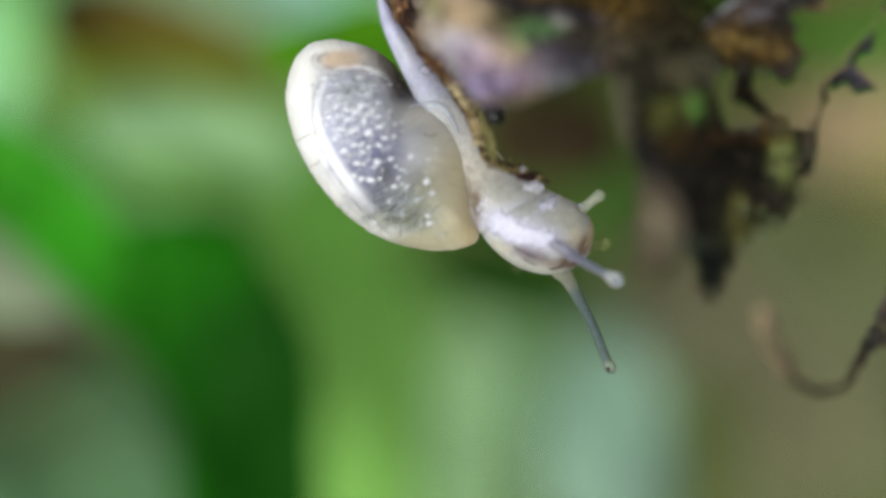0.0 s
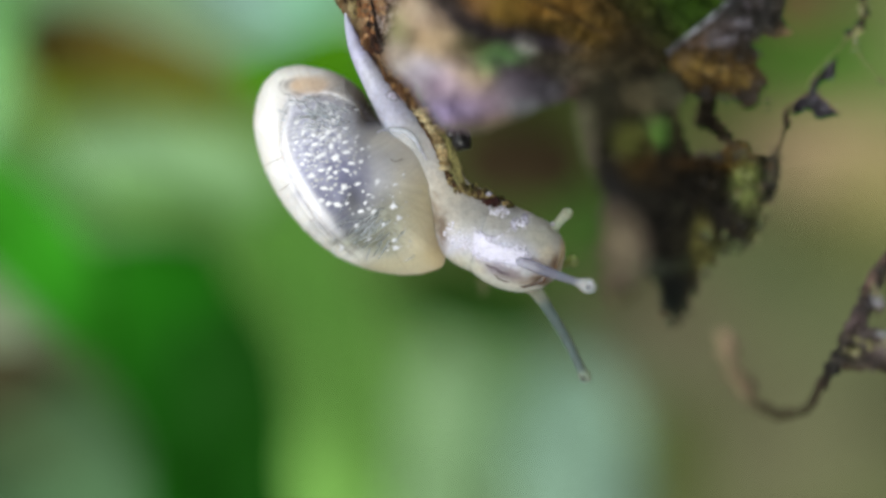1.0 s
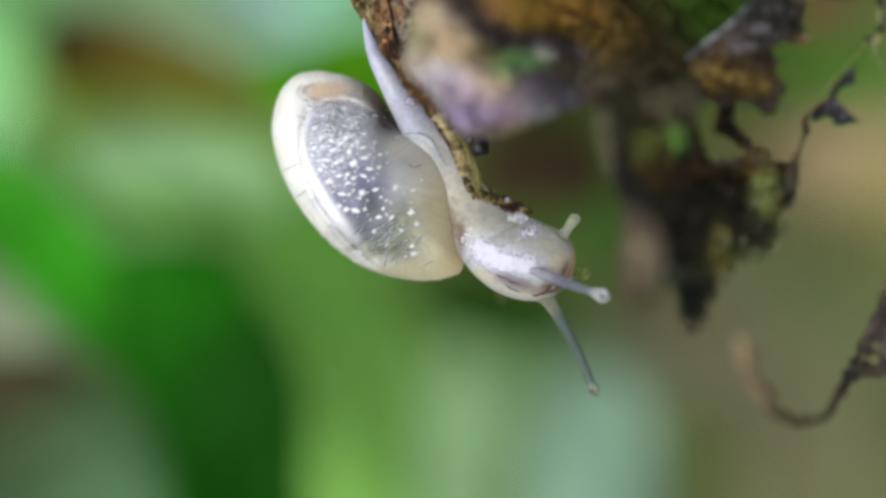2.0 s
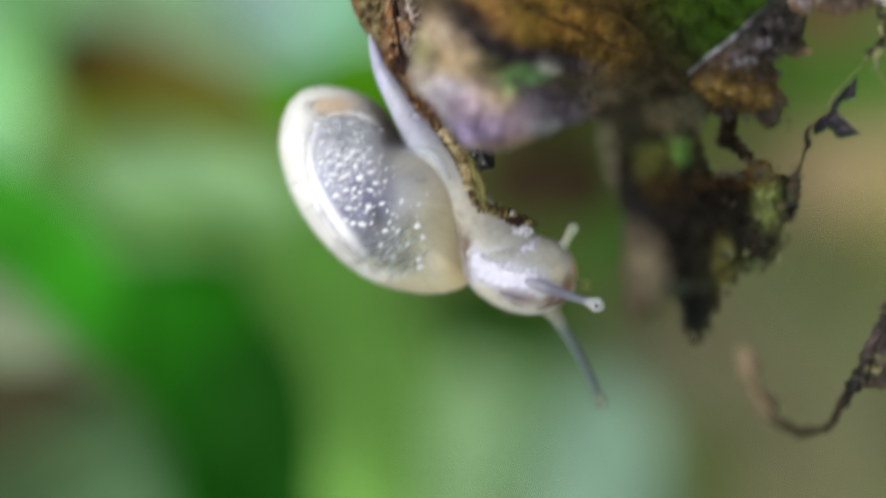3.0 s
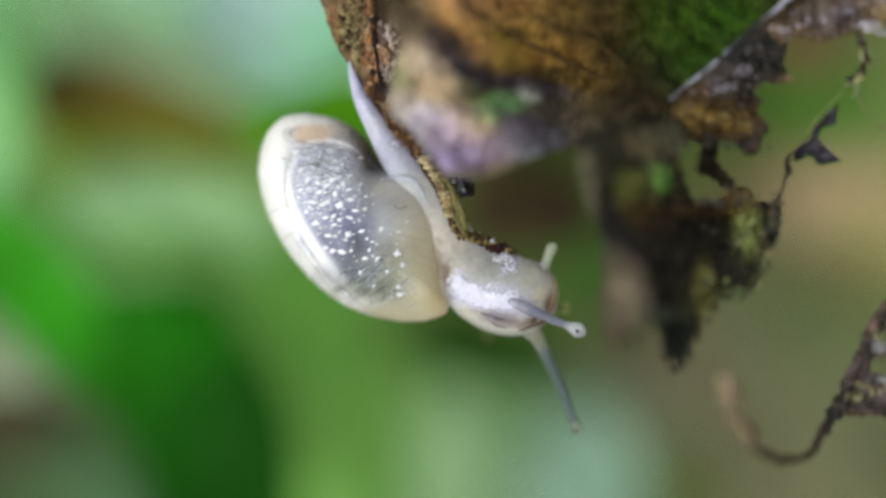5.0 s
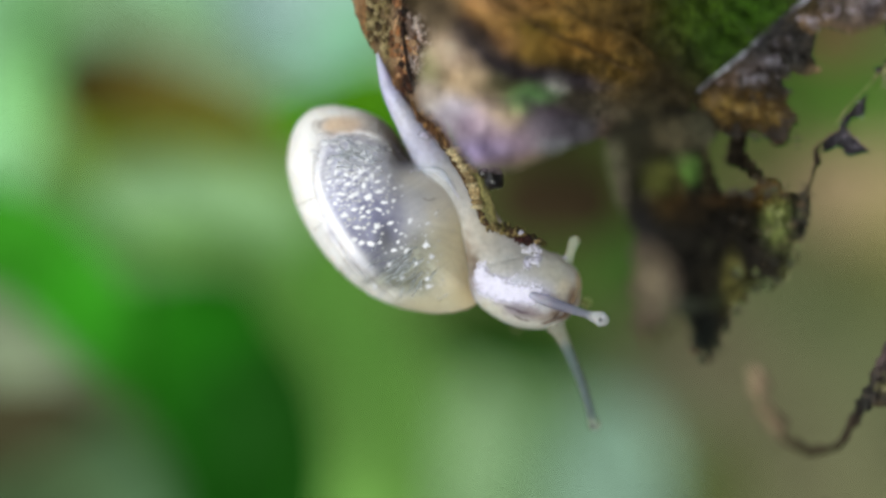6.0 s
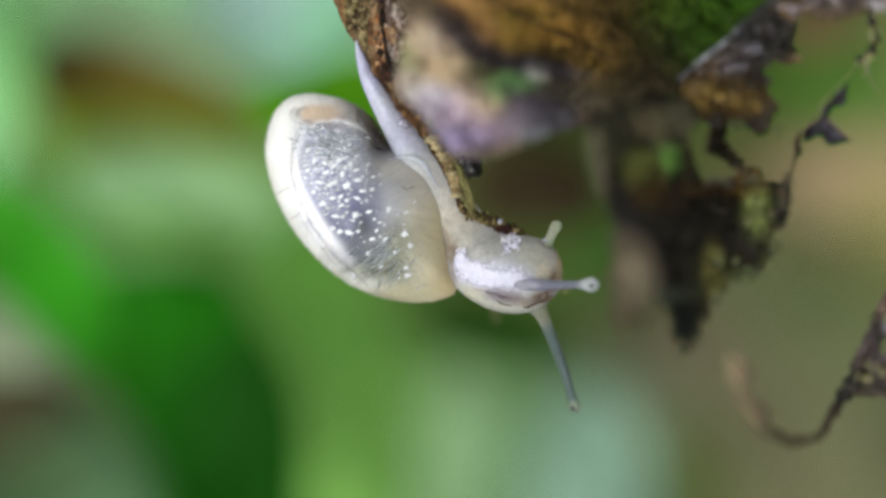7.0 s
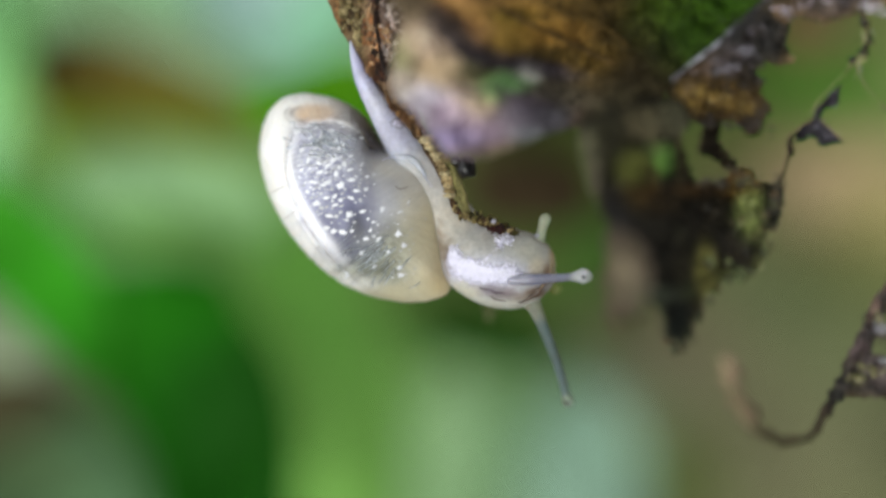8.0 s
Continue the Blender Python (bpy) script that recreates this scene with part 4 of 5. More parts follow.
part("tendril", tube([(1685, 422, -5.7, 5), (1634, 458, -5.7, 5), (1604, 488, -5.7, 5), (1578, 522, -5.7, 6), (1558, 555, -5.7, 7), (1541, 595, -5.7, 6), (1522, 636, -5.7, 8), (1506, 682, -5.7, 10), (1488, 713, -5.7, 10), (1473, 736, -6.7, 6), (1456, 765, -7.5, 5.5), (1435, 783, -8.3, 5.5), (1402, 789, -9.1, 6), (1373, 781, -9.9, 6), (1347, 762, -10.6, 7), (1333, 740, -11, 11), (1314, 714, -11.6, 12), (1306, 697, -12, 6), (1302, 672, -12.3, 13), (1296, 648, -12.5, 9), (1292, 638, -12.6, 3)], tendril_colour, 14, flat=0.4, wob=1.5, seed=7, step=2.5), DEAD, dead_leaf, "thin curled shred of leaf")
part("membrane", sheet([(1613, 467), (1625, 488), (1619, 528), (1603, 543), (1582, 558), (1574, 580), (1588, 592), (1578, 608), (1562, 608), (1556, 633), (1582, 637), (1590, 653), (1563, 669), (1531, 681), (1513, 675), (1529, 628), (1548, 578), (1575, 528), (1597, 492)], lambda x, y: -5.5,
                       mix_blobs((98, 92, 70), [(1603, 513, 16, 20, (150, 140, 104)), (1567, 583, 12, 10, (176, 168, 176)), (1551, 659, 20, 14, (110, 98, 104)), (1542, 618, 10, 20, (80, 64, 66))]), step=3.4, rough=5, grain=0.4, thick=0.05, seed=23), WET, dead_leaf, "thin papery remnant of leaf skin")
part("shred", sheet([(1499, 707), (1516, 669), (1551, 657), (1580, 653), (1600, 659), (1618, 631), (1643, 609), (1665, 637), (1693, 609), (1774, 569), (1794, 671), (1680, 690), (1642, 706), (1612, 718), (1551, 711)], lambda x, y: -5.6, mix_blobs((80, 66, 48), [(1551, 684, 26, 16, (100, 90, 88)), (1602, 659, 20, 20, (132, 120, 124)), (1531, 679, 14, 16, (74, 76, 40)), (1612, 708, 40, 8, (46, 38, 28)), (1652, 670, 30, 26, (112, 98, 62))]), step=5, rough=4, grain=0.4, seed=18), DEAD, dead_leaf)
part("shred", sheet([(1611, 467), (1630, 441), (1672, 399), (1735, 359), (1805, 469), (1744, 579), (1658, 573), (1635, 564), (1643, 533), (1637, 498), (1621, 484)], lambda x, y: -5.6, mix_blobs((96, 80, 72), [(1633, 478, 16, 12, (168, 158, 196)), (1659, 458, 14, 24, (166, 160, 190)), (1653, 528, 20, 24, (126, 98, 88)), (1674, 407, 20, 14, (64, 66, 60))]), step=5, rough=4, grain=0.5, seed=19), WET, dead_leaf)
part("shred", tube([(1630, 370, -5.7, 5), (1614, 384, -5.7, 3), (1604, 403, -5.7, 3), (1608, 429, -5.7, 3.6), (1619, 455, -5.7, 6), (1625, 478, -5.7, 5)], mix_blobs((76, 62, 48), []), 8, wob=1.8, seed=20, step=3), DEAD, dead_leaf)
sprinkle("lace", [(1587, 558, 14, 30), (1572, 608, 12, 24), (1603, 528, 12, 24), (1551, 659, 20, 16), (1612, 659, 26, 18), (1643, 569, 16, 14)], 70, 9, (92, 76, 70), -5.7, 76, WET, "lacy brown shreds")
sprinkle("glint_fibre_mat", [(1633, 476, 10, 10), (1660, 458, 10, 18), (1659, 429, 10, 6), (1572, 588, 8, 8), (1578, 645, 10, 6)], 40, 7, (206, 200, 236), -5.9, 77, GLINT, "pale fibres coloured as wet glints")
for x, y, r in [(1568, 588, 6), (1576, 645, 7), (1586, 648, 4), (1560, 580, 4)]:
    part("nodule", tube([(x - r, y - 2, -5.9, r * .4), (x - r * .4, y, -6.3, r * .7), (x + r * .5, y + 2, -6.3, r * .7), (x + r, y + 3, -6, r * .3)], mix_blobs((164, 164, 166), []), 8, step=2), WET, dead_leaf, "pale glistening nodule")

grains("dark_grain", [(1504, 696, 6, 8), (1540, 698, 18, 4), (1600, 702, 22, 4), (1518, 656, 5, 12), (1544, 592, 5, 14), (1572, 536, 5, 14), (1656, 560, 10, 6), (1622, 472, 5, 8)], 150, 1.6, 4.6, [(48, 40, 32), (30, 26, 22), (70, 58, 44)], -6, 97, "dark crumbs along the torn shred", GRAIN)
grains("mossy_grain", [(1550, 660, 10, 6), (1590, 668, 16, 6), (1530, 676, 8, 6), (1606, 512, 5, 8), (1566, 574, 4, 6), (1670, 650, 18, 10)], 100, 1.4, 3.8, [(120, 118, 70), (150, 144, 96), (92, 88, 56), (176, 168, 130)], -6.05, 98, "mossy crumbs on the torn shred", GRAIN)
grains("glint_grain", [(1484, 184, 4, 8), (1456, 234, 10, 6), (1478, 246, 8, 5)], 40, 0.5, 1.3, [(190, 184, 196), (140, 134, 146)], -6.05, 89, "pale grains coloured as wet glints", GRAIN)
grains("mossy_grain", [(1578, 30, 16, 3), (1548, 22, 8, 4), (1640, 24, 16, 3), (1540, 60, 4, 20), (1534, 108, 4, 6)], 90, 1.0, 3.0, [(160, 164, 96), (132, 132, 74), (186, 186, 130), (96, 84, 50)], -6.4, 90, "mossy crumbs along the bleached crust", GRAIN)
grains("glint_grain", [(1632, 474, 8, 8), (1652, 452, 10, 12), (1668, 430, 8, 8)], 60, 1.2, 3.4, [(196, 190, 226), (160, 152, 186), (226, 222, 246)], -6.1, 99, "pale grains coloured as wet glints", GRAIN)

# crusted rim where the foot holds on
crust_colour = mix_blobs((96, 70, 40), [(720, 198, 16, 20, (120, 80, 46)), (760, 258, 20, 20, (74, 54, 32)), (789, 308, 14, 40, (84, 60, 34)), (816, 377, 10, 10, (70, 42, 24)), (849, 399, 20, 8, (120, 104, 44)), (889, 409, 18, 10, (52, 26, 20)), (914, 418, 14, 8, (96, 92, 40))])
part("edge_crust", tube([(690, 168, -2.6, 3), (706, 194, -2.6, 6), (722, 206, -2.6, 7), (740, 238, -2.5, 3.5), (760, 268, -2.5, 3), (780, 300, -2.5, 3), (794, 328, -2.5, 3.5), (806, 356, -2.4, 4), (822, 384, -2.4, 4), (849, 396, -2.3, 5), (879, 406, -2.2, 6), (904, 416, -2.1, 5.5), (929, 421, -2, 3)], crust_colour, 12, wob=1.3, seed=4, step=3), BARK, dead_leaf, "dark brown crust on the leaf edge")
part("edge_rib", tube([(803, 292, -2.9, 4), (817, 326, -2.9, 8), (827, 354, -2.8, 9), (837, 380, -2.7, 7), (850, 393, -2.6, 4), (879, 402, -2.5, 3), (924, 414, -2.4, 2)], mix_blobs((150, 142, 88), [(890, 404, 36, 12, (92, 80, 44), 4)]), 8, flat=0.5, wob=0.5, step=4), BARK, dead_leaf, "yellowish green rib")
part("far_tip", sheet([(866, 545), (892, 548), (882, 562), (876, 582), (870, 570)], lambda x, y: 4.5, mix_blobs((96, 100, 66), []), step=5, rough=2, seed=21), DEAD, dead_leaf)


dropping = thing("dropping", at(825, 298, -3.6), "small shiny black dropping stuck under the leaf", "dropping")
part("lump", blob_mesh(835, 304, -3.7, 19, 0.25, 3), BLACK, dropping)
part("lump", blob_mesh(818, 294, -3.5, 9, 0.25, 7), BLACK, dropping)

# ---- the snail ----
SNAIL = at(700, 262, -1.5)
snail = thing("snail", SNAIL, "small pale snail with translucent speckled shell on leaf edge", "snail")

# white left rim and dark shoulder carry light and shade in the colour
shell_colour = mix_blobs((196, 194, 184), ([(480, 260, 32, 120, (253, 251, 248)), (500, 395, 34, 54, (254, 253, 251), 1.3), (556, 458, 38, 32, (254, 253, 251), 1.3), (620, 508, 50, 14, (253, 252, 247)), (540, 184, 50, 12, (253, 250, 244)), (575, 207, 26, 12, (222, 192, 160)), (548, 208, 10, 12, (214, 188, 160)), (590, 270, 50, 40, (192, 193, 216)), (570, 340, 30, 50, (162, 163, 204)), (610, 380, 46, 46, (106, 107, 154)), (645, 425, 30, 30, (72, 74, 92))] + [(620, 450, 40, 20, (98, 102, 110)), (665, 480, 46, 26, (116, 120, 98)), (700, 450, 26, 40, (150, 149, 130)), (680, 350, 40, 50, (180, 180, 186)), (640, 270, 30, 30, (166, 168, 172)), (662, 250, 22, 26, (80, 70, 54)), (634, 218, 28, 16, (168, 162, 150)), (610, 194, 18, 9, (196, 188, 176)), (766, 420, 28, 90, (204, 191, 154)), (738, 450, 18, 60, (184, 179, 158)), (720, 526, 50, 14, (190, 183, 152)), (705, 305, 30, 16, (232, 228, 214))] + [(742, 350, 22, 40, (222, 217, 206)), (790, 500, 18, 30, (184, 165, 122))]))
SHELL_C, SHELL_H = (632, 368), 2.7
SHELL_RIM = [(545, 173), (505, 184), (478, 222), (468, 275), (479, 335), (505, 394), (545, 450), (590, 493), (640, 522), (690, 538), (740, 543), (785, 536), (806, 520), (802, 478),
             (788, 425), (771, 365), (747, 319), (717, 291), (691, 268), (668, 228), (642, 202), (612, 186), (580, 177)]
GROOVE = [(652, 246), (610, 226), (570, 228), (540, 238), (524, 262), (517, 300), (523, 340), (540, 382), (572, 432), (612, 480), (650, 514)]


def side_depth(angle, s, near=True):
    """The shell's depth in mm at a share s of the way out to the rim; the rim comes forward at the mouth."""
    angle = np.asarray(angle)
    turned = np.clip(np.cos(angle), 0, 1)
    lip = 1.35 * turned ** 1.5
    out = np.sqrt(np.clip(1 - np.asarray(s) ** 2, 0, 1))
    if near:
        out = out + (np.clip(1 - np.asarray(s) ** 2.6, 0, 1) - out) * turned ** 0.7
    return -lip - (SHELL_H - lip) * out if near else -lip + (SHELL_H + lip) * out


def shell_front(x, y):
    """The depth of the shell's near side over a place on the plan."""
    rim = np.array(SHELL_LINE) - SHELL_C
    a = math.atan2(y - SHELL_C[1], x - SHELL_C[0])
    b = np.unwrap(np.arctan2(rim[:, 1], rim[:, 0]))
    i = int(np.argmin(np.abs(np.angle(np.exp(1j * (b - a))))))
    k = min(1.0, math.hypot(x - SHELL_C[0], y - SHELL_C[1]) / math.hypot(*rim[i]))
    return float(side_depth(a, min(1.0, k ** (1 / 0.85))))


SHELL_LINE = []
for q in spline(SHELL_RIM, 2.6):          # the worn edge is not quite even
    away = (q - SHELL_C) / np.linalg.norm(q - SHELL_C)
    SHELL_LINE.append(tuple(q + away * (1.5 * noise.noise(Vector((q[0] / 13, q[1] / 13, 6.0))) + 0.8 * noise.noise(Vector((q[0] / 4, q[1] / 4, 2.0))))))


SHELL_TINT = []


def build_shell():
    cx, cy = SHELL_C
    rim = np.array(SHELL_LINE)
    groove = np.array(spline(GROOVE, 3, closed=False))
    n, m = len(rim), 130
    px, py, pd, arc = [], [], [], []
    for i in range(1, m):
        a = math.pi * i / m
        k = math.sin(a) ** 0.85
        x, y = cx + (rim[:, 0] - cx) * k, cy + (rim[:, 1] - cy) * k
        d = side_depth(np.arctan2(rim[:, 1] - cy, rim[:, 0] - cx), math.sin(a), a <= math.pi / 2)
        dist = np.hypot(x[:, None] - groove[:, 0], y[:, None] - groove[:, 1])
        near = dist.argmin(1)
        r = dist.min(1)
        if a < math.pi / 2:
            side = np.where((x - groove[near, 0]) * 0.86 - (y - groove[near, 1]) * 0.5 > 0, 1.0, -1.0)
            d += 0.13 * np.exp(-((r * side + 3) / 4.0) ** 2) - 0.1 * np.exp(-((r * side - 8) / 7.0) ** 2)
        px += list(x)
        py += list(y)
        pd += list(d)
        arc += list(near / len(groove) + 0.002 * r)
    for d in (-SHELL_H, SHELL_H):
        px.append(cx), py.append(cy), pd.append(d), arc.append(0.5)
    px, py = np.array(px), np.array(py)
    co = [at(x, y, d) for x, y, d in zip(px, py, pd)]
    cols = shell_colour(px, py)
    dist = np.hypot(px[:, None] - groove[:, 0], py[:, None] - groove[:, 1])
    near, r = dist.argmin(1), dist.min(1)
    side = np.where((px - groove[near, 0]) * 0.86 - (py - groove[near, 1]) * 0.5 > 0, 1.0, -1.0) * r
    wav = np.array([noise.noise(Vector((x / 26, y / 26, 4.0))) for x, y in zip(px, py)])
    fade = np.clip((near / len(groove) - 0.02) / 0.1, 0, 1) * np.clip((0.93 - near / len(groove)) / 0.2, 0, 1)
    side = side + 5 * wav
    along = near / len(groove)
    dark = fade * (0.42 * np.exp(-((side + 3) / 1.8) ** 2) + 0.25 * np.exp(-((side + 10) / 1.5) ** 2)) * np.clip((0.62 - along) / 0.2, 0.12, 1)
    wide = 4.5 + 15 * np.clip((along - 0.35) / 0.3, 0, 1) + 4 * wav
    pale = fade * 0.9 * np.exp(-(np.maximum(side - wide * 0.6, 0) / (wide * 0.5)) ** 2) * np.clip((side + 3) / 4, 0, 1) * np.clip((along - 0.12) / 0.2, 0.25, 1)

    def tint_in(cols, w, rgb):
        return cols * (1 - w[:, None]) + np.array(lin(*rgb)) * w[:, None]
    fleck = np.array([noise.noise(Vector((x / 4.5, y / 4.5, 12.0))) + 0.6 * noise.noise(Vector((x / 11, y / 11, 3.0))) for x, y in zip(px, py)])
    # glassy dark body seen through the whorl
    smoke = np.array([noise.noise(Vector((x / 34, y / 34, 7.0))) + 0.5 * noise.noise(Vector((x / 12, y / 12, 1.0))) for x, y in zip(px, py)])
    core = np.exp(-(((px - 618) / 60) ** 2 + ((py - 395) / 84) ** 2))
    cols = tint_in(cols, np.clip(smoke + 0.25, 0, 1) * core * 0.9, (66, 66, 96))
    cols = tint_in(cols, 0.42 * np.exp(-(((px - 612 + (py - 370) * -0.25) / 64) ** 2 + ((py - 365) / 118) ** 2) ** 2), (82, 84, 122))
    cols = tint_in(cols, 0.8 * np.exp(-(((px - 642) / 13) ** 2 + ((py - 410) / 26) ** 2)), (52, 52, 62))
    # fine growth lines, rising to the right
    u, v = px * 0.80 - py * 0.60, px * 0.60 + py * 0.80
    lines = np.array([noise.noise(Vector((a / 60, b / 2.6, 5.0))) for a, b in zip(u, v)])
    low = np.exp(-(((px - 668) / 66) ** 2 + ((py - 470) / 46) ** 2))
    cols = tint_in(cols, np.clip(lines * 2, 0, 1) * 0.8 * low, (186, 190, 172))
    cols = tint_in(cols, np.clip(-lines * 2, 0, 1) * 0.8 * low, (70, 70, 56))
    net = np.array([noise.noise(Vector((a / 14, b / 4.0, 8.0))) for a, b in zip(px * 0.96 - py * 0.27, px * 0.27 + py * 0.96)])
    high = np.exp(-(((px - 582) / 44) ** 2 + ((py - 288) / 58) ** 2))
    cols = tint_in(cols, np.clip(net * 2.4 + 0.3, 0, 1) * 0.8 * high, (232, 232, 244))
    cols = tint_in(cols, np.clip(-net * 2, 0, 1) * 0.8 * high, (84, 84, 104))
    veil = np.exp(-(((px - 600) / 50) ** 2 + ((py - 232) / 16) ** 2))
    cols = tint_in(cols, np.clip(net + 0.35, 0, 1) * 0.75 * veil, (216, 214, 216))
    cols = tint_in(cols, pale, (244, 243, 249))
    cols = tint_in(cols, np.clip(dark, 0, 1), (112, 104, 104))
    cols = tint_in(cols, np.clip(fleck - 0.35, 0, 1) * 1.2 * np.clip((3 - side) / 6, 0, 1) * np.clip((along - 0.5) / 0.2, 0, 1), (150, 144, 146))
    # smoky translucent shoulder beside the foot, with the gap's shade put into its colour
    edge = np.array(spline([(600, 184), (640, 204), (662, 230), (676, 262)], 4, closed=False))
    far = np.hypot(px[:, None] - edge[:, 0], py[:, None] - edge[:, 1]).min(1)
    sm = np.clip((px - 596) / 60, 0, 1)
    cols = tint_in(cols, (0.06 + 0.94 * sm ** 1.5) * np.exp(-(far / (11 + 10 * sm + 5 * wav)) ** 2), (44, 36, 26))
    # tan nucleus with a dark outline
    e = np.hypot((px - 566) / 40, (py - 207 + (px - 566) * 0.06) / 18)
    cols = tint_in(cols, 0.7 * np.exp(-(np.maximum(e - 0.4, 0) / 0.4) ** 2), (226, 202, 174))
    turn = np.clip((562 - px) / 20, 0, 1) * np.clip((py - 193) / 8, 0, 1)
    cols = tint_in(cols, turn * np.clip(0.85 + wav, 0.2, 1) * (1.0 * np.exp(-((e - 1.0) / 0.15) ** 2) + 0.5 * np.exp(-((e - 1.3) / 0.08) ** 2)), (120, 110, 108))
    # chalky streaks on the spire side
    streak = np.array([noise.noise(Vector(((x * 0.5 + y * 0.86) / 60, (x * 0.86 - y * 0.5) / 7, 9.0))) for x, y in zip(px, py)])
    cols = tint_in(cols, np.clip(streak, 0, 1) * 0.2 * np.clip(-(side + 2) / 6, 0, 1), (222, 214, 204))
    # thin horny edge along the outer whorl
    depth = np.array(pd)
    cols = tint_in(cols, np.clip((depth + 0.75) / 0.5, 0, 1) * np.clip((0.5 - depth) / 0.3, 0, 1) * np.clip((650 - px) / 40, 0, 1) * np.clip((py - 250) / 60, 0, 1) * np.clip(0.5 + wav, 0, 1) * 0.8, (150, 136, 104))
    front = np.array(pd) < -0.05
    SHELL_TINT.append((px[front], py[front], cols[front]))
    faces = []
    for i in range(m - 2):
        for k in range(n):
            a, b = i * n + k, i * n + (k + 1) % n
            faces.append((a, b, b + n, a + n))
    for ring, last in ((0, len(co) - 2), (m - 2, len(co) - 1)):
        faces += [(ring * n + k, ring * n + (k + 1) % n, last) for k in range(n)]
    me = bpy.data.meshes.new("shell")
    me.from_pydata(co, [], faces)
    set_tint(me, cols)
    line = me.attributes.new("arc", "FLOAT", "POINT")
    line.data.foreach_set("value", np.array(arc, dtype=np.float32))
    bm = bmesh.new()
    bm.from_mesh(me)
    bmesh.ops.recalc_face_normals(bm, faces=bm.faces)
    bm.to_mesh(me)
    bm.free()
    return part("shell", me, SHELL, snail, "cream glossy coiled shell with white specks", at(690, 300, 0))


shell = build_shell()


GLASSY = [(560, 330), (600, 290), (690, 300), (730, 400), (725, 500), (640, 505), (580, 430)]


def build_specks():
    """White chalky specks in the shell, dense towards the spire and sparse below."""
    rng = random.Random(5)
    big = ([(612, 335, 8), (627, 387, 7), (593, 390, 6), (599, 418, 6), (616, 419, 8), (631, 358, 5), (570, 368, 7), (606, 315, 6), (687, 378, 6), (719, 383, 4), (715, 421, 7), (725, 442, 6), (681, 433, 6), (657, 430, 5), (717, 482, 6), (719, 495, 6), (627, 491, 9), (649, 493, 4), (672, 480, 4), (650, 455, 5), (600, 457, 4), (696, 410, 3), (733, 365, 3), (665, 415, 4), (590, 330, 7), (563, 330, 7)] + [(577, 312, 6), (556, 290, 6), (600, 290, 7), (620, 298, 6), (582, 335, 5), (660, 320, 4), (672, 316, 4), (612, 362, 5), (602, 355, 5), (588, 358, 5), (648, 362, 4)])
    dots = list(big)
    tries = 0
    while len(dots) < 180 and tries < 60000:
        tries += 1
        x, y = rng.gauss(574, 32), rng.gauss(298, 50)
        left = 530 + max(0, (y - 350) * 0.55)
        if x < left + 2 or x > 745 or y < 238 or y > 520 or not inside(SHELL_RIM, x, y) or (x > 632 and y < 292):
            continue
        if rng.random() < 0.55 * ease(y, 330, 420):
            continue
        r = rng.choice([2, 2.6, 3.4, 4.2, 5.0, 6.2])
        if all(math.hypot(x - a, y - b) > (r + c) * 0.98 for a, b, c in dots):
            dots.append((x, y, r))
    for i in range(30):
        x, y, q = rng.gauss(632, 34), rng.gauss(395, 44), rng.choice([1.6, 2.2, 3, 3.8])
        if inside(GLASSY, x, y) and all(math.hypot(x - a, y - b) > q + c for a, b, c in dots):
            dots.append((x, y, q))
    for i in range(34):
        x, y = rng.gauss(720, 16), rng.uniform(340, 515)
        if inside(SHELL_RIM, x, y):
            dots.append((x, y, rng.choice([1.3, 1.6, 2.2])))
    plain = len(dots)
    for i in range(110):
        x, y = rng.gauss(588, 30), rng.gauss(264, 24)
        if 530 < x < 640 and 232 < y < 330 and inside(SHELL_RIM, x, y) and (x < 640 or y > 300):
            dots.append((x, y, rng.uniform(1.4, 3.6)))
    co, faces, cols = [], [], []
    tx, ty, tc = SHELL_TINT[0]
    for i, (x, y, r) in enumerate(dots):
        s, k = len(co), 11
        r *= 1.12
        ground = tc[int(np.argmin((tx - x) ** 2 + (ty - y) ** 2))]
        turn, long_ = rng.gauss(-0.35, 0.4), rng.uniform(1.0, 1.5) if i < plain else rng.uniform(1.5, 2.6)
        white = np.array(lin(246, 247, 252)) * (rng.uniform(0.75, 1.0) if r > 5 else rng.uniform(0.4, 0.95))
        wob = [rng.uniform(.6, 1.3) for _ in range(k)]
        for rr, lift, w in ((1.0, -0.006, 0.05), (0.78, 0.006, 0.55), (0.45, 0.012, 1.0)):
            for j in range(k):
                a = 2 * math.pi * j / k
                ux, uy = math.cos(a) * r * rr * long_ * wob[j], math.sin(a) * r * rr / long_ * wob[j]
                qx, qy = x + ux * math.cos(turn) - uy * math.sin(turn), y + ux * math.sin(turn) + uy * math.cos(turn)
                co.append(at(qx, qy, shell_front(qx, qy) - lift))
                cols.append(ground * (1 - w) + white * w)
        co.append(at(x, y, shell_front(x, y) - 0.014))
        cols.append(white)
        for j in range(k):
            a, b = s + j, s + (j + 1) % k
            faces += [(a, b, b + k, a + k), (a + k, b + k, b + 2 * k, a + 2 * k), (a + 2 * k, b + 2 * k, s + 3 * k)]
    me = bpy.data.meshes.new("specks")
    me.from_pydata(co, [], faces)
    set_tint(me, np.array(cols))
    bm = bmesh.new()
    bm.from_mesh(me)
    bmesh.ops.recalc_face_normals(bm, faces=bm.faces)
    bm.to_mesh(me)
    bm.free()
    ob = part("speckling", me, SPECK, snail, "white chalky specks under the shell's gloss", at(690, 300, 0))
    tagged(ob, kind="stuff")


build_specks()


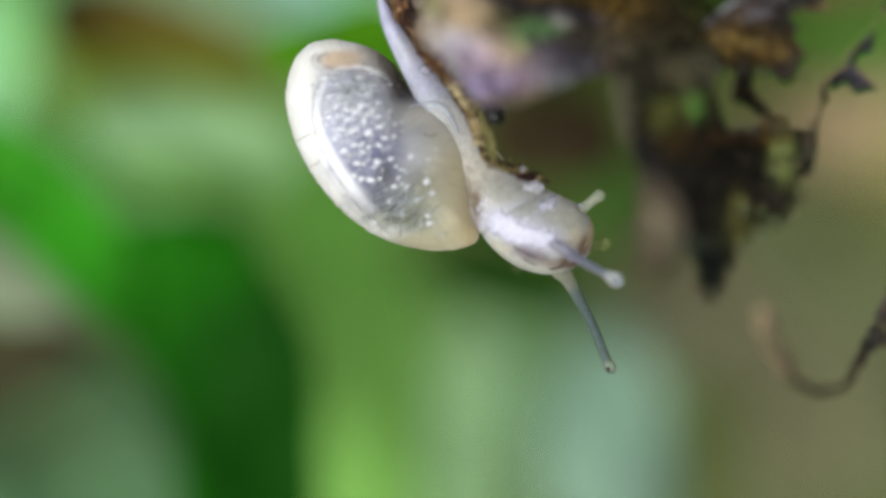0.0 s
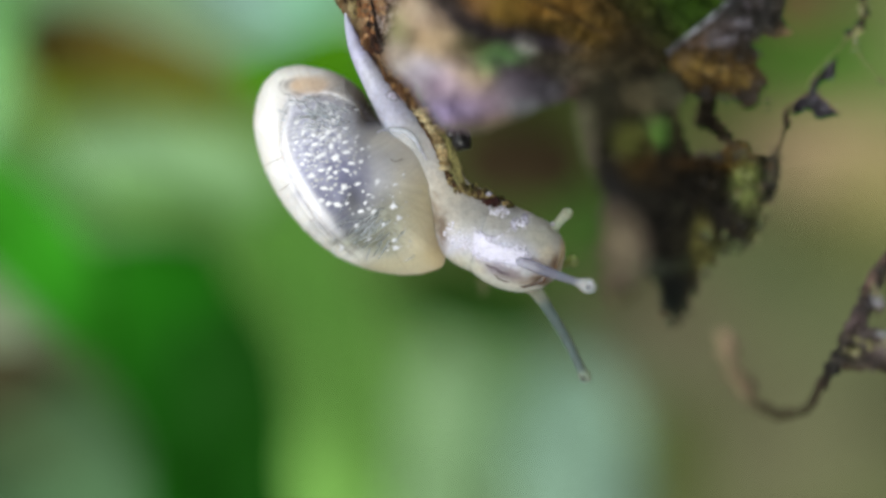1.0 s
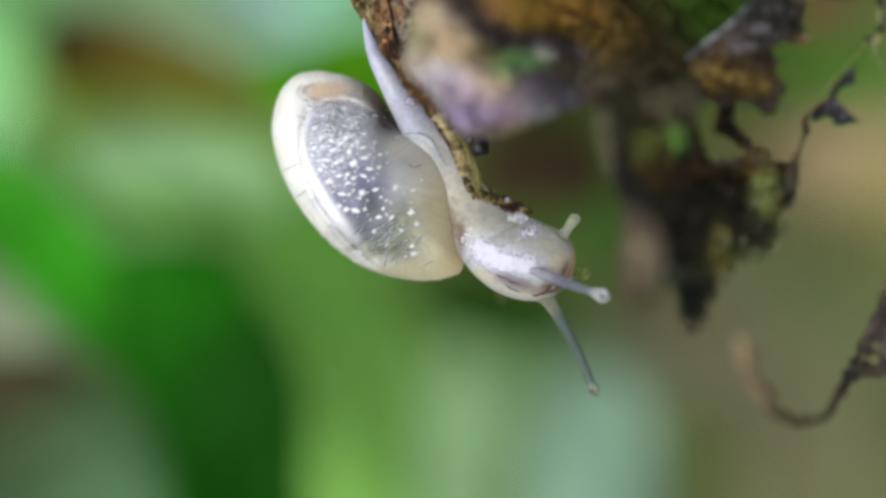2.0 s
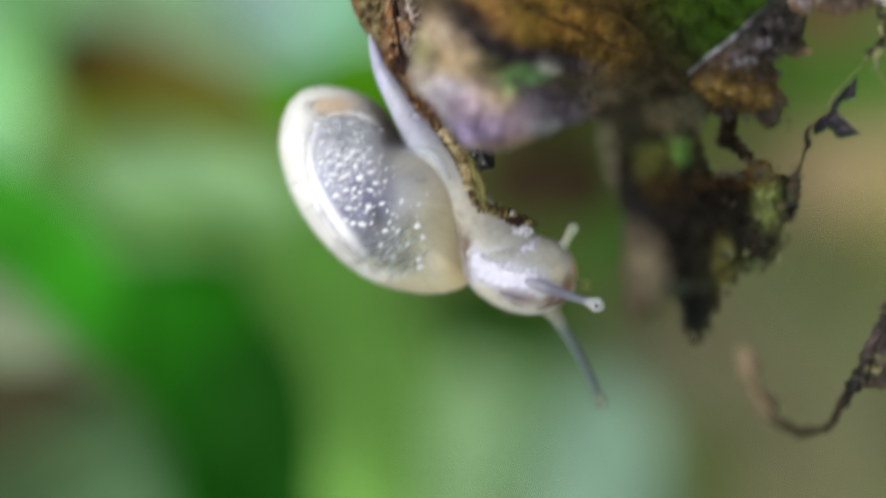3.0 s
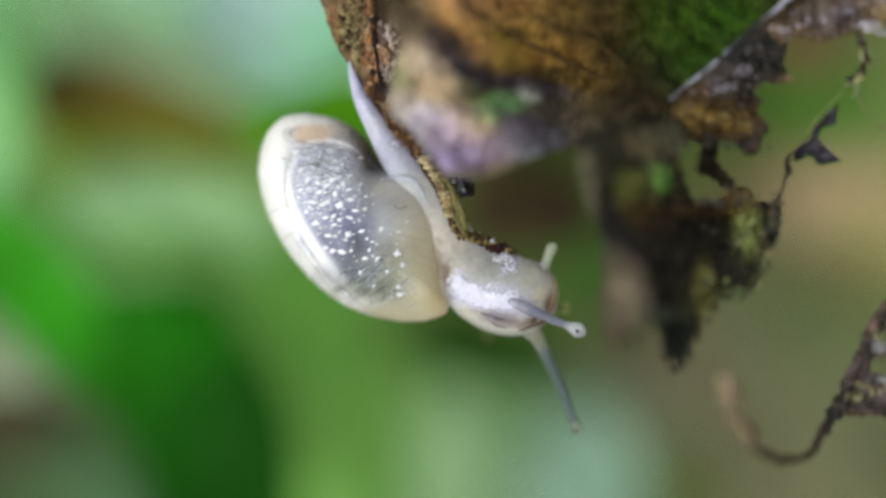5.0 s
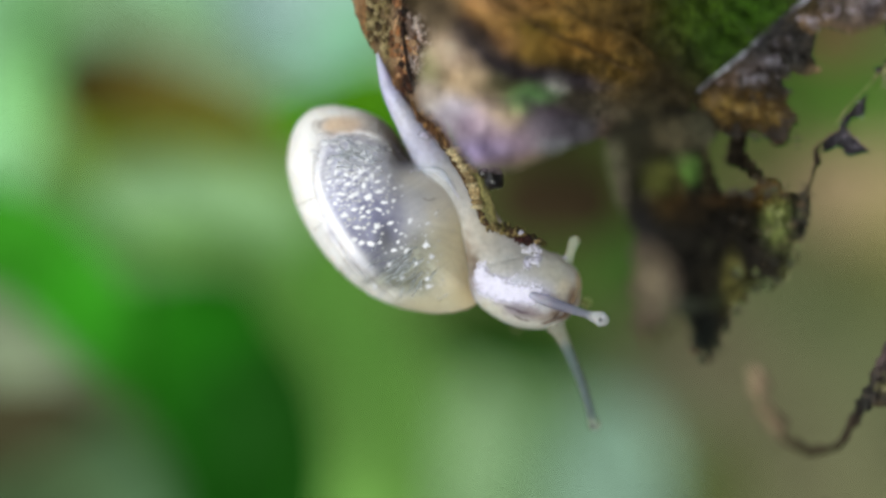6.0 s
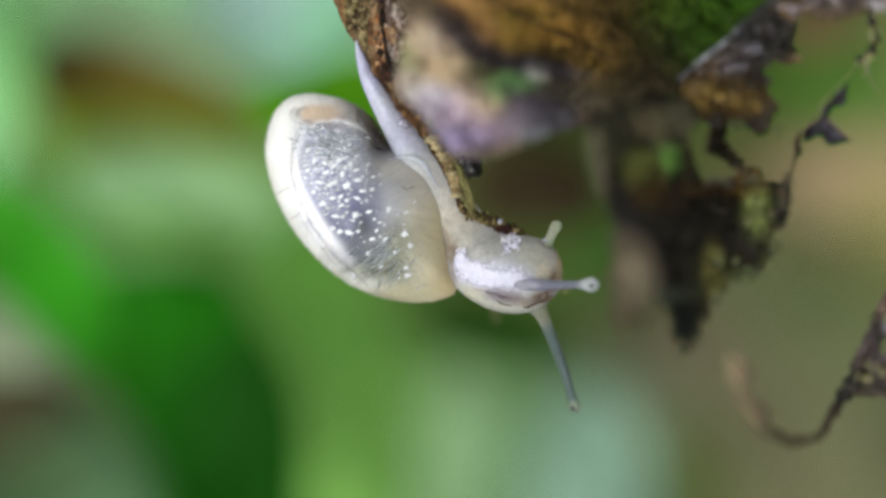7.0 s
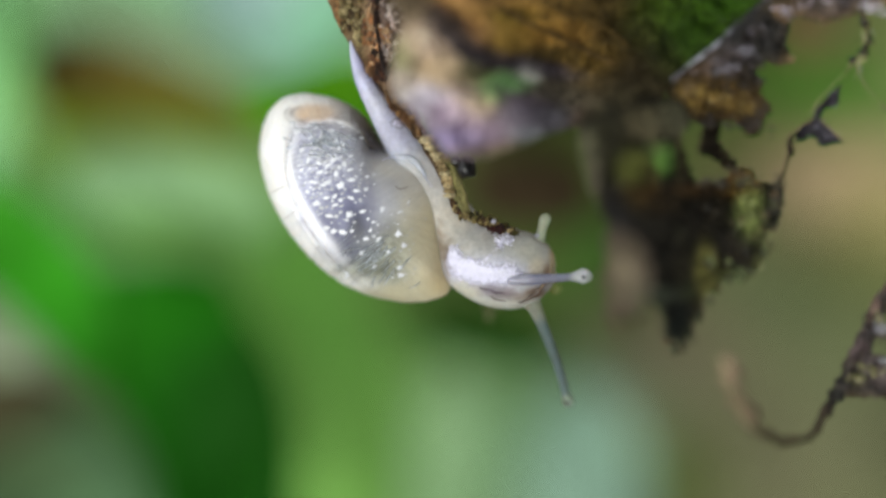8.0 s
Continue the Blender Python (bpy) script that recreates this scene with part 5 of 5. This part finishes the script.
def hairline(pts, r, rgb):
    part("scratch_sheen", tube([(x, y, shell_front(x, y) - 0.005, r) for x, y in spline(pts, 6, closed=False)], mix_blobs(rgb, []), 5, step=6), FLESH, snail)


# dark sheet standing in for the shadow between shell and foot
part("shoulder_shade", sheet([(630, 205), (648, 210), (664, 228), (675, 246), (683, 268), (672, 272), (660, 262), (652, 246), (640, 226)], lambda x, y: shell_front(x, y) - 0.09,
                          mix_blobs((112, 106, 98), [(668, 252, 9, 17, (58, 47, 36), 2), (655, 230, 8, 12, (92, 82, 70), 1.2)]), step=3, rough=2, grain=0.0, thick=0.01, seed=44), SPECK, snail, "dark sheet added for the shadowed gap beside the foot")
hairline([(710, 338), (718, 343), (724, 341), (732, 338)], 0.7, (120, 98, 78))
hairline([(486, 352), (500, 344), (518, 336)], 0.7, (180, 170, 164))
hairline([(512, 396), (524, 388), (532, 380)], 0.7, (184, 176, 170))
hairline([(600, 458), (640, 448), (668, 446)], 0.8, (214, 216, 216))
hairline([(640, 480), (672, 462), (690, 432)], 0.8, (200, 204, 206))
hairline([(600, 276), (622, 280), (640, 292)], 0.8, (226, 228, 232))
hairline([(655, 498), (680, 482), (700, 462)], 0.7, (206, 208, 200))
hair = random.Random(31)
# bright lines that stand in for reflections in the glassy whorl
for _ in range(46):
    x, y = hair.gauss(655, 38), hair.gauss(470, 26)
    a, n = radians(hair.gauss(-38, 14)), hair.uniform(14, 40)
    ends = [(x - n / 2 * math.cos(a), y - n / 2 * math.sin(a)), (x + hair.uniform(-2, 2), y + hair.uniform(-2, 2)), (x + n / 2 * math.cos(a), y + n / 2 * math.sin(a))]
    if all(inside(SHELL_RIM, *p) for p in ends):
        hairline(ends, hair.uniform(0.5, 1.3), hair.choice([(206, 210, 214), (240, 243, 248), (178, 182, 180)]))
for _ in range(60):
    x, y = hair.gauss(594, 28), hair.gauss(254, 18)
    a, n = radians(hair.gauss(24, 22)), hair.uniform(10, 30)
    hairline([(x - n / 2 * math.cos(a), y - n / 2 * math.sin(a)), (x, y), (x + n / 2 * math.cos(a), y + n / 2 * math.sin(a))], hair.uniform(0.7, 1.7), hair.choice([(226, 228, 236), (250, 250, 255)]))

# brown lip line mixes mantle pigment with painted shadow; lilac patch is highlight
BODY_TINTS = [(640, 120, 30, 60, (178, 178, 208)), (700, 240, 40, 40, (190, 190, 212)), (765, 340, 40, 40, (210, 206, 204)), (800, 400, 50, 50, (198, 191, 178)), (880, 430, 60, 25, (170, 168, 164)),
              (950, 440, 30, 30, (184, 182, 166)), (870, 488, 60, 18, (204, 202, 218)), (900, 548, 70, 10, (196, 195, 184)), (840, 520, 20, 14, (196, 193, 176), 1.2),
              (802, 460, 5, 24, (100, 76, 52), 4), (788, 425, 5, 30, (118, 94, 68), 3.5), (772, 388, 5, 26, (160, 140, 114), 2)]
MOUTH_TINTS = [(962, 482, 12, 14, (200, 190, 164), 1.5), (977, 492, 6, 12, (124, 92, 60), 2), (957, 527, 12, 6, (104, 80, 56), 3), (928, 536, 14, 4, (140, 124, 110), 2.5), (902, 530, 16, 7, (128, 114, 118), 3),
               (874, 522, 14, 7, (134, 122, 134), 2.5), (850, 514, 12, 5, (160, 150, 164), 2), (988, 462, 5, 30, (188, 168, 122), 1.2)]
flesh_colour, foot_colour = mix_blobs((188, 190, 192), BODY_TINTS + MOUTH_TINTS), mix_blobs((188, 190, 192), BODY_TINTS)
FOOT_LINE = [(629, 74, -1.7, 1), (637, 108, -1.7, 8), (653, 150, -1.7, 15), (686, 208, -1.5, 22.5), (722, 268, -0.8, 30), (758, 330, -0.38, 41), (792, 384, -0.38, 47), (819, 428, -0.48, 55), (844, 458, -0.74, 63.5), (874, 474, -0.85, 66), (902, 480, -0.85, 62), (922, 482, -0.8, 44), (936, 482, -0.8, 14)]
part("foot", tube(FOOT_LINE, foot_colour, 28, 0.9, step=4), FLESH, snail, "pale lilac-grey wet foot", at(700, 262, -1.5))
HEAD = at(800, 400, -0.8)
HEAD_LINE = [(800, 404, 0.3, 18), (807, 414, 0.0, 34), (819, 432, -0.38, 49), (843, 460, -0.77, 64), (874, 476, -0.95, 71), (904, 484, -1.0, 72), (932, 483, -1.0, 69), (956, 478, -1.0, 59), (974, 474, -1.0, 45), (986, 471, -1.0, 28), (992, 470, -1.0, 9)]
head = part("head", tube(HEAD_LINE, flesh_colour, 36, 0.9, step=3), WETFLESH, snail, "rounded wet head and neck", HEAD)


def front_of(line):
    """The depth of a round body's near side over a place on the plan."""
    q = np.array(spline(line, 4, closed=False))

    def depth(x, y):
        h = q[:, 3] ** 2 - (q[:, 0] - x) ** 2 - (q[:, 1] - y) ** 2
        k = h > 0
        if not k.any():
            return float(q[np.argmax(h), 2])
        return float((q[k, 2] - 0.0225 * np.sqrt(h[k])).min())
    return depth


head_front, foot_front = front_of(HEAD_LINE), front_of(FOOT_LINE)
# ragged edge of the jaw
for line, rgb in (([(872, 529, 1), (880, 534, 2.4), (890, 540, 3), (900, 541, 2.0), (908, 544, 0.8)], (84, 64, 56)), ([(922, 544, 0.8), (932, 543, 2.6), (942, 539, 3.4), (952, 533, 4.2), (960, 526, 4.4), (967, 517, 1.5)], (66, 44, 28)),
                  ([(858, 517, 1), (868, 521, 2.2), (878, 521, 3.2), (890, 527, 2.6), (904, 526, 1)], (92, 76, 84)), ([(966, 522, 1), (975, 508, 2.4), (981, 496, 2.0), (986, 478, 1)], (112, 82, 50))):
    part("jaw_edge", tube([(x, y, head_front(x, y) + 0.025, q) for x, y, q in line], mix_blobs(rgb, []), 8, flat=0.7, step=2, wob=1.6, seed=int(line[0][0])), FLESH, head, "ragged brown edge of the mouth")


def thickness(spots):
    """How thick the slime lies over a place on the plan, 0 to 0.5."""
    def value(x, y):
        x, y = np.asarray(x, float), np.asarray(y, float)
        v = np.zeros(x.shape)
        for bx, by, rx, ry, h in spots:
            v = np.maximum(v, h * np.exp(-(((x - bx) / rx) ** 2 + ((y - by) / ry) ** 2) ** 1.5))
        return np.repeat(v[:, None], 3, axis=1)
    return value


THICK = thickness([(835, 484, 30, 20, 0.5), (866, 495, 40, 16, 0.58), (902, 495, 30, 16, 0.5), (814, 468, 14, 20, 0.46), (894, 438, 8, 12, 0.34), (910, 428, 8, 14, 0.34),
                   (714, 226, 12, 9, 0.44), (876, 463, 7, 4, 0.34), (959, 426, 6, 5, 0.34)])
# pale film laid where the wet head would reflect the sky
for k, outline in enumerate([
        [(798, 444), (818, 448), (834, 460), (852, 466), (872, 470), (888, 464), (908, 460), (926, 478), (942, 500), (920, 514), (892, 520), (862, 524), (834, 518), (816, 508), (800, 486)],
        [(882, 450), (889, 432), (894, 416), (904, 412), (916, 414), (924, 426), (918, 444), (904, 454), (892, 453)],
        [(868, 468), (876, 461), (884, 458), (876, 466)], [(952, 428), (962, 421), (966, 424), (958, 431)]]):
    part("mucus_shine", sheet(outline, lambda x, y: head_front(x, y) - 0.03, THICK, step=3, rough=3.5, grain=0.02, thick=0.02, seed=50 + k), MUCUS_SHINE, head, "granular slime, pale to stand in for the head's highlight")
FOAM_SPARKLE = plain_material("slime foam", (242, 240, 255), 0.16, 30, 0.85, 1.05, 0.02, Coat_Weight=0.6, Coat_Roughness=0.05)


def foam_sparkle(spots, n, low, high, front, seed, parent):
    """Tiny wet bubbles on the skin, pale to stand in for sparkle, joined: nobody could count them."""
    rng = random.Random(seed)
    bm = bmesh.new()
    for k in range(n):
        x, y, rx, ry, a = rng.choice(spots)
        u, v = rng.gauss(0, rx), rng.gauss(0, ry)
        x, y = x + u * math.cos(a) - v * math.sin(a), y + u * math.sin(a) + v * math.cos(a)
        me = blob_mesh(x, y, front(x, y) - 0.03, rng.uniform(low, high), 0.7, k * 0.7 + seed, (rng.uniform(0.8, 1.6), 0.7, rng.uniform(0.7, 1.3)), 1)
        bm.from_mesh(me)
        bpy.data.meshes.remove(me)
    me = bpy.data.meshes.new("foam_sparkle")
    bm.to_mesh(me)
    bm.free()
    tagged(part("foam_sparkle", me, FOAM_SPARKLE, parent, "tiny bubbles of slime, pale to stand in for sparkle"), kind="stuff")


foam_sparkle([(826, 474, 9, 9, 0.5), (846, 486, 14, 7, 0.4), (872, 494, 16, 6, 0.1), (898, 492, 12, 7, 0.0), (914, 486, 7, 8, 0.6), (812, 458, 3, 7, 0.2)], 330, 0.6, 1.9, head_front, 71, head)
foam_sparkle([(900, 424, 5, 5, 0.0), (894, 432, 4, 4, 0.3), (908, 432, 4, 4, 0.0), (904, 416, 5, 3, 0.3)], 80, 0.8, 2.4, lambda x, y: head_front(x, y) - 0.15, 72, snail)
foam_sparkle([(900, 440, 5, 6, 0.3), (908, 436, 5, 6, 0.0)], 40, 0.7, 2.0, head_front, 74, head)
foam_sparkle([(876, 462, 9, 1.2, -0.8), (868, 468, 4, 1.0, -0.7)], 30, 0.6, 1.3, head_front, 73, head)
foam_sparkle([(814, 462, 4, 8, 0.2), (826, 474, 8, 8, 0.5), (842, 484, 10, 7, 0.4), (858, 490, 10, 6, 0.2)], 150, 0.7, 1.9, foot_front, 75, snail)
# mantle lip; its gloss band is put into the pale colour
COLLAR_LINE = [(x, y, min(foot_front(x, y), shell_front(x, y) if inside(SHELL_RIM, x, y) else 0) - 0.01, q) for x, y, q in [(686, 291, 1), (700, 287, 2.6), (714, 285, 3.6), (730, 287, 5), (743, 294, 5.5), (753, 305, 4.5), (763, 320, 2.8), (774, 340, 1)]]
part("collar", tube(COLLAR_LINE, mix_blobs((236, 232, 255), []), 14, flat=0.4, step=3, wob=0.35), WETFLESH, snail, "soft mantle lip at the shell's mouth, coloured pale for its highlight", at(740, 300, -2))
# small whitish fleck of slime on the foot
for k, outline in enumerate((
        [(698, 224), (708, 214), (724, 216), (730, 228), (718, 238), (704, 236)],)):
    part("mucus_shine", sheet(outline, lambda x, y: min(foot_front(x, y), shell_front(x, y) if inside(SHELL_RIM, x, y) else 0.0) - 0.03, THICK, step=3, rough=2.5, grain=0.02, thick=0.02, seed=60 + k), MUCUS_SHINE, snail, "whitish slime fleck on the foot")
rng = random.Random(9)
for i in range(16):
    x, y = rng.gauss(906, 9), rng.gauss(424, 10)
    part("slime_bubble", blob_mesh(x, y, -3.0 + 0.012 * (430 - y), rng.uniform(1.3, 3.2), 0.4, i, sub=2), SLIME, snail)
part("slime_bubble", blob_mesh(884, 400, -3.0, 5, 0.3, 40, sub=2), SLIME, snail)
stalk_colour = mix_blobs((154, 156, 176), [(915, 502, 20, 16, (206, 204, 216), 2), (1044, 517, 12, 12, (236, 236, 242), 3), (1005, 650, 20, 60, (150, 162, 170)), (1028, 712, 14, 10, (196, 206, 186))])
EYE1, EYE2, FEEL1, FEEL2 = at(935, 505, -2.2), at(955, 543, -1.2), at(966, 430, -1.2), at(980, 495, -0.6)
stalk1 = part("eye_stalk", tube([(905, 500, -2.3, 4), (922, 503, -2.65, 8.5), (950, 507, -2.9, 10), (985, 511, -3.3, 8.3), (1012, 514, -3.7, 7), (1024, 515, -3.8, 7.5), (1034, 516, -3.9, 11), (1043, 517, -4.0, 13.5), (1051, 518, -4.0, 11), (1057, 518, -4.0, 6), (1059, 518, -4.0, 1)], stalk_colour, 16, step=2), STALK, head, "grey translucent stalk with a round eye tip", EYE1)
part("eye", blob_mesh(1043, 519, -4.3, 3.4, 0.1, 2, sub=2), EYE, stalk1)
# pale bead added as the highlight on the eye tip
part("glint", blob_mesh(1047, 513, -4.3, 3.6, 0.2, 5, sub=2), SLIME, stalk1, "pale bead standing in for the eye tip's glint")
stalk2 = part("eye_stalk", tube([(938, 528, -1.0, 12), (948, 542, -1.1, 18), (960, 560, -0.9, 12.5), (980, 600, -0.5, 10), (1000, 645, 0.0, 8.8), (1015, 686, 0.3, 8), (1021, 705, 0.4, 8.5), (1026, 717, 0.5, 11), (1030, 724, 0.5, 8), (1032, 728, 0.5, 2)], mix_blobs((128, 146, 146), [(952, 548, 22, 18, (196, 194, 178), 2), (1028, 716, 8, 6, (190, 200, 184), 2)]), 16, step=2), STALK, head, "long grey translucent stalk, reaching down", EYE2)
part("nerve", tube([(965, 565, -0.9, 3), (982, 600, -0.55, 3.2), (1001, 645, -0.05, 3.4), (1014, 682, 0.25, 3.4), (1019, 700, 0.35, 3)], mix_blobs((96, 108, 112), []), 8, step=4), FLESH, stalk2)
part("eye", blob_mesh(1023, 720, 0.22, 3.6, 0.1, 2, sub=2), EYE, stalk2)
feeler_colour = mix_blobs((206, 210, 190), [])
feeler1 = part("feeler", tube([(956, 443, -1.2, 9), (965, 432, -1.3, 10), (972, 414, -1.4, 8.5), (977, 402, -1.5, 9.5), (981, 394, -1.5, 10.5), (984, 388, -1.5, 7), (985, 385, -1.5, 1)], feeler_colour, 14, step=2), STALK, head, "short pale feeler", FEEL1)
feeler2 = part("feeler", tube([(970, 497, -0.6, 12), (985, 494, -0.5, 10), (1003, 491, -0.3, 9.5), (1011, 490, -0.3, 12), (1018, 490, -0.3, 9.5), (1023, 490, -0.3, 1)], mix_blobs((164, 176, 112), []), 14, step=2), STALK, head, "short greenish feeler", FEEL2)


# ---- what moves ----
def motions():
    def rel(place, base, dx=0.0, dy=0.0, turn=0.0):
        o = place - base
        return pose(o.x + dx * U, o.y, o.z - dy * U, 0, turn, 0)

    def stretched(place, lean, turn, out):
        """A stalk turned about its root and pushed out of the head along its own line."""
        a = radians(lean + turn)
        return rel(place, HEAD, out * math.cos(a), out * math.sin(a), turn)
    walk(head, [(t, rel(HEAD, SNAIL, dx, dy, a)) for t, a, dx, dy in [
        (0, 10.5, 31.2, 8.8), (0.5, 10.5, 42.9, -6.1), (1, 11, 43.3, -3.4), (1.5, 10.5, 32.5, 0.7), (2.2, 7.46667, 22.7, 7.9), (3, 4, 11.6, 16.2), (3.5, 3, 26.6, -1.3), (4, 2.5, 24.8, 15.4), (4.5, 3, 18.1, 4.9), (5.2, 3.46667, 11.3, 6.2), (6, 4, 3.6, 7.6), (6.5, 0, 0.0, 0.0), (7, 1.5, 2.6, 3.4), (7.5, 2, 1.2, 0.7), (8, 0, 0.4, -1.5)]])
    walk(stalk1, [(t, stretched(EYE1, 6, a, out)) for t, a, out in [
        (0, 12.9, 6), (0.5, 12.6, 14), (1, 2.3, -0), (1.5, 3.1, 11), (2.2, 5.4, 2), (3, 8.1, -9), (3.5, 6.5, -3), (4, 9.9, -10), (4.5, 15.7, -6), (5.2, 12.3, -8), (6, 8.4, -10), (6.5, 0.0, 0), (7, -8.3, 0), (7.5, -6.8, -0), (8, -10.4, -1)]])
    walk(stalk2, [(t, stretched(EYE2, 67, a, out)) for t, a, out in [
        (0, -13.3, -1), (0.5, -16.7, -7), (1, -17.6, -10), (1.5, -14.4, -8), (2.2, -11.9, -5), (3, -9.1, -1), (3.5, -7.3, 1), (4, -4.8, -2), (4.5, -4.5, 2), (5.2, -3.1, 2), (6, -1.4, 3), (6.5, 0.0, 0), (7, 1.8, -1), (7.5, 3.3, -2), (8, 3.4, -2)]])
    walk(feeler1, [(t, stretched(FEEL1, -67, a, out)) for t, a, out in [
        (0, 19.0, -2), (0.5, 11.7, -6), (1, 8.4, -6), (1.5, 3.4, -6), (2.2, 2.6, -6), (3, 1.7, -2), (3.5, -1.9, -3), (4, -0.9, -0), (4.5, -3.8, -3), (5.2, -5.7, -3), (6, -7.8, -3), (6.5, 0.0, 0), (7, 2.4, -5), (7.5, -2.8, -6), (8, -7.9, -4)]])
    walk(feeler2, [(t, stretched(FEEL2, -8, a, out)) for t, a, out in [
        (0, -7.1, 6), (0.5, -7.7, 5), (1, -14.2, -1), (1.5, 1.0, 1), (2.2, 6.9, -1), (3, 13.7, -3), (3.5, 18.5, -1), (4, 24.2, -2), (4.5, 17.3, -2), (5.2, 22.1, -5), (6, 27.6, -8), (6.5, 20.0, 0), (7, 44.3, -8), (7.5, 51.9, -7), (8, 71.0, -4)]])


motions()
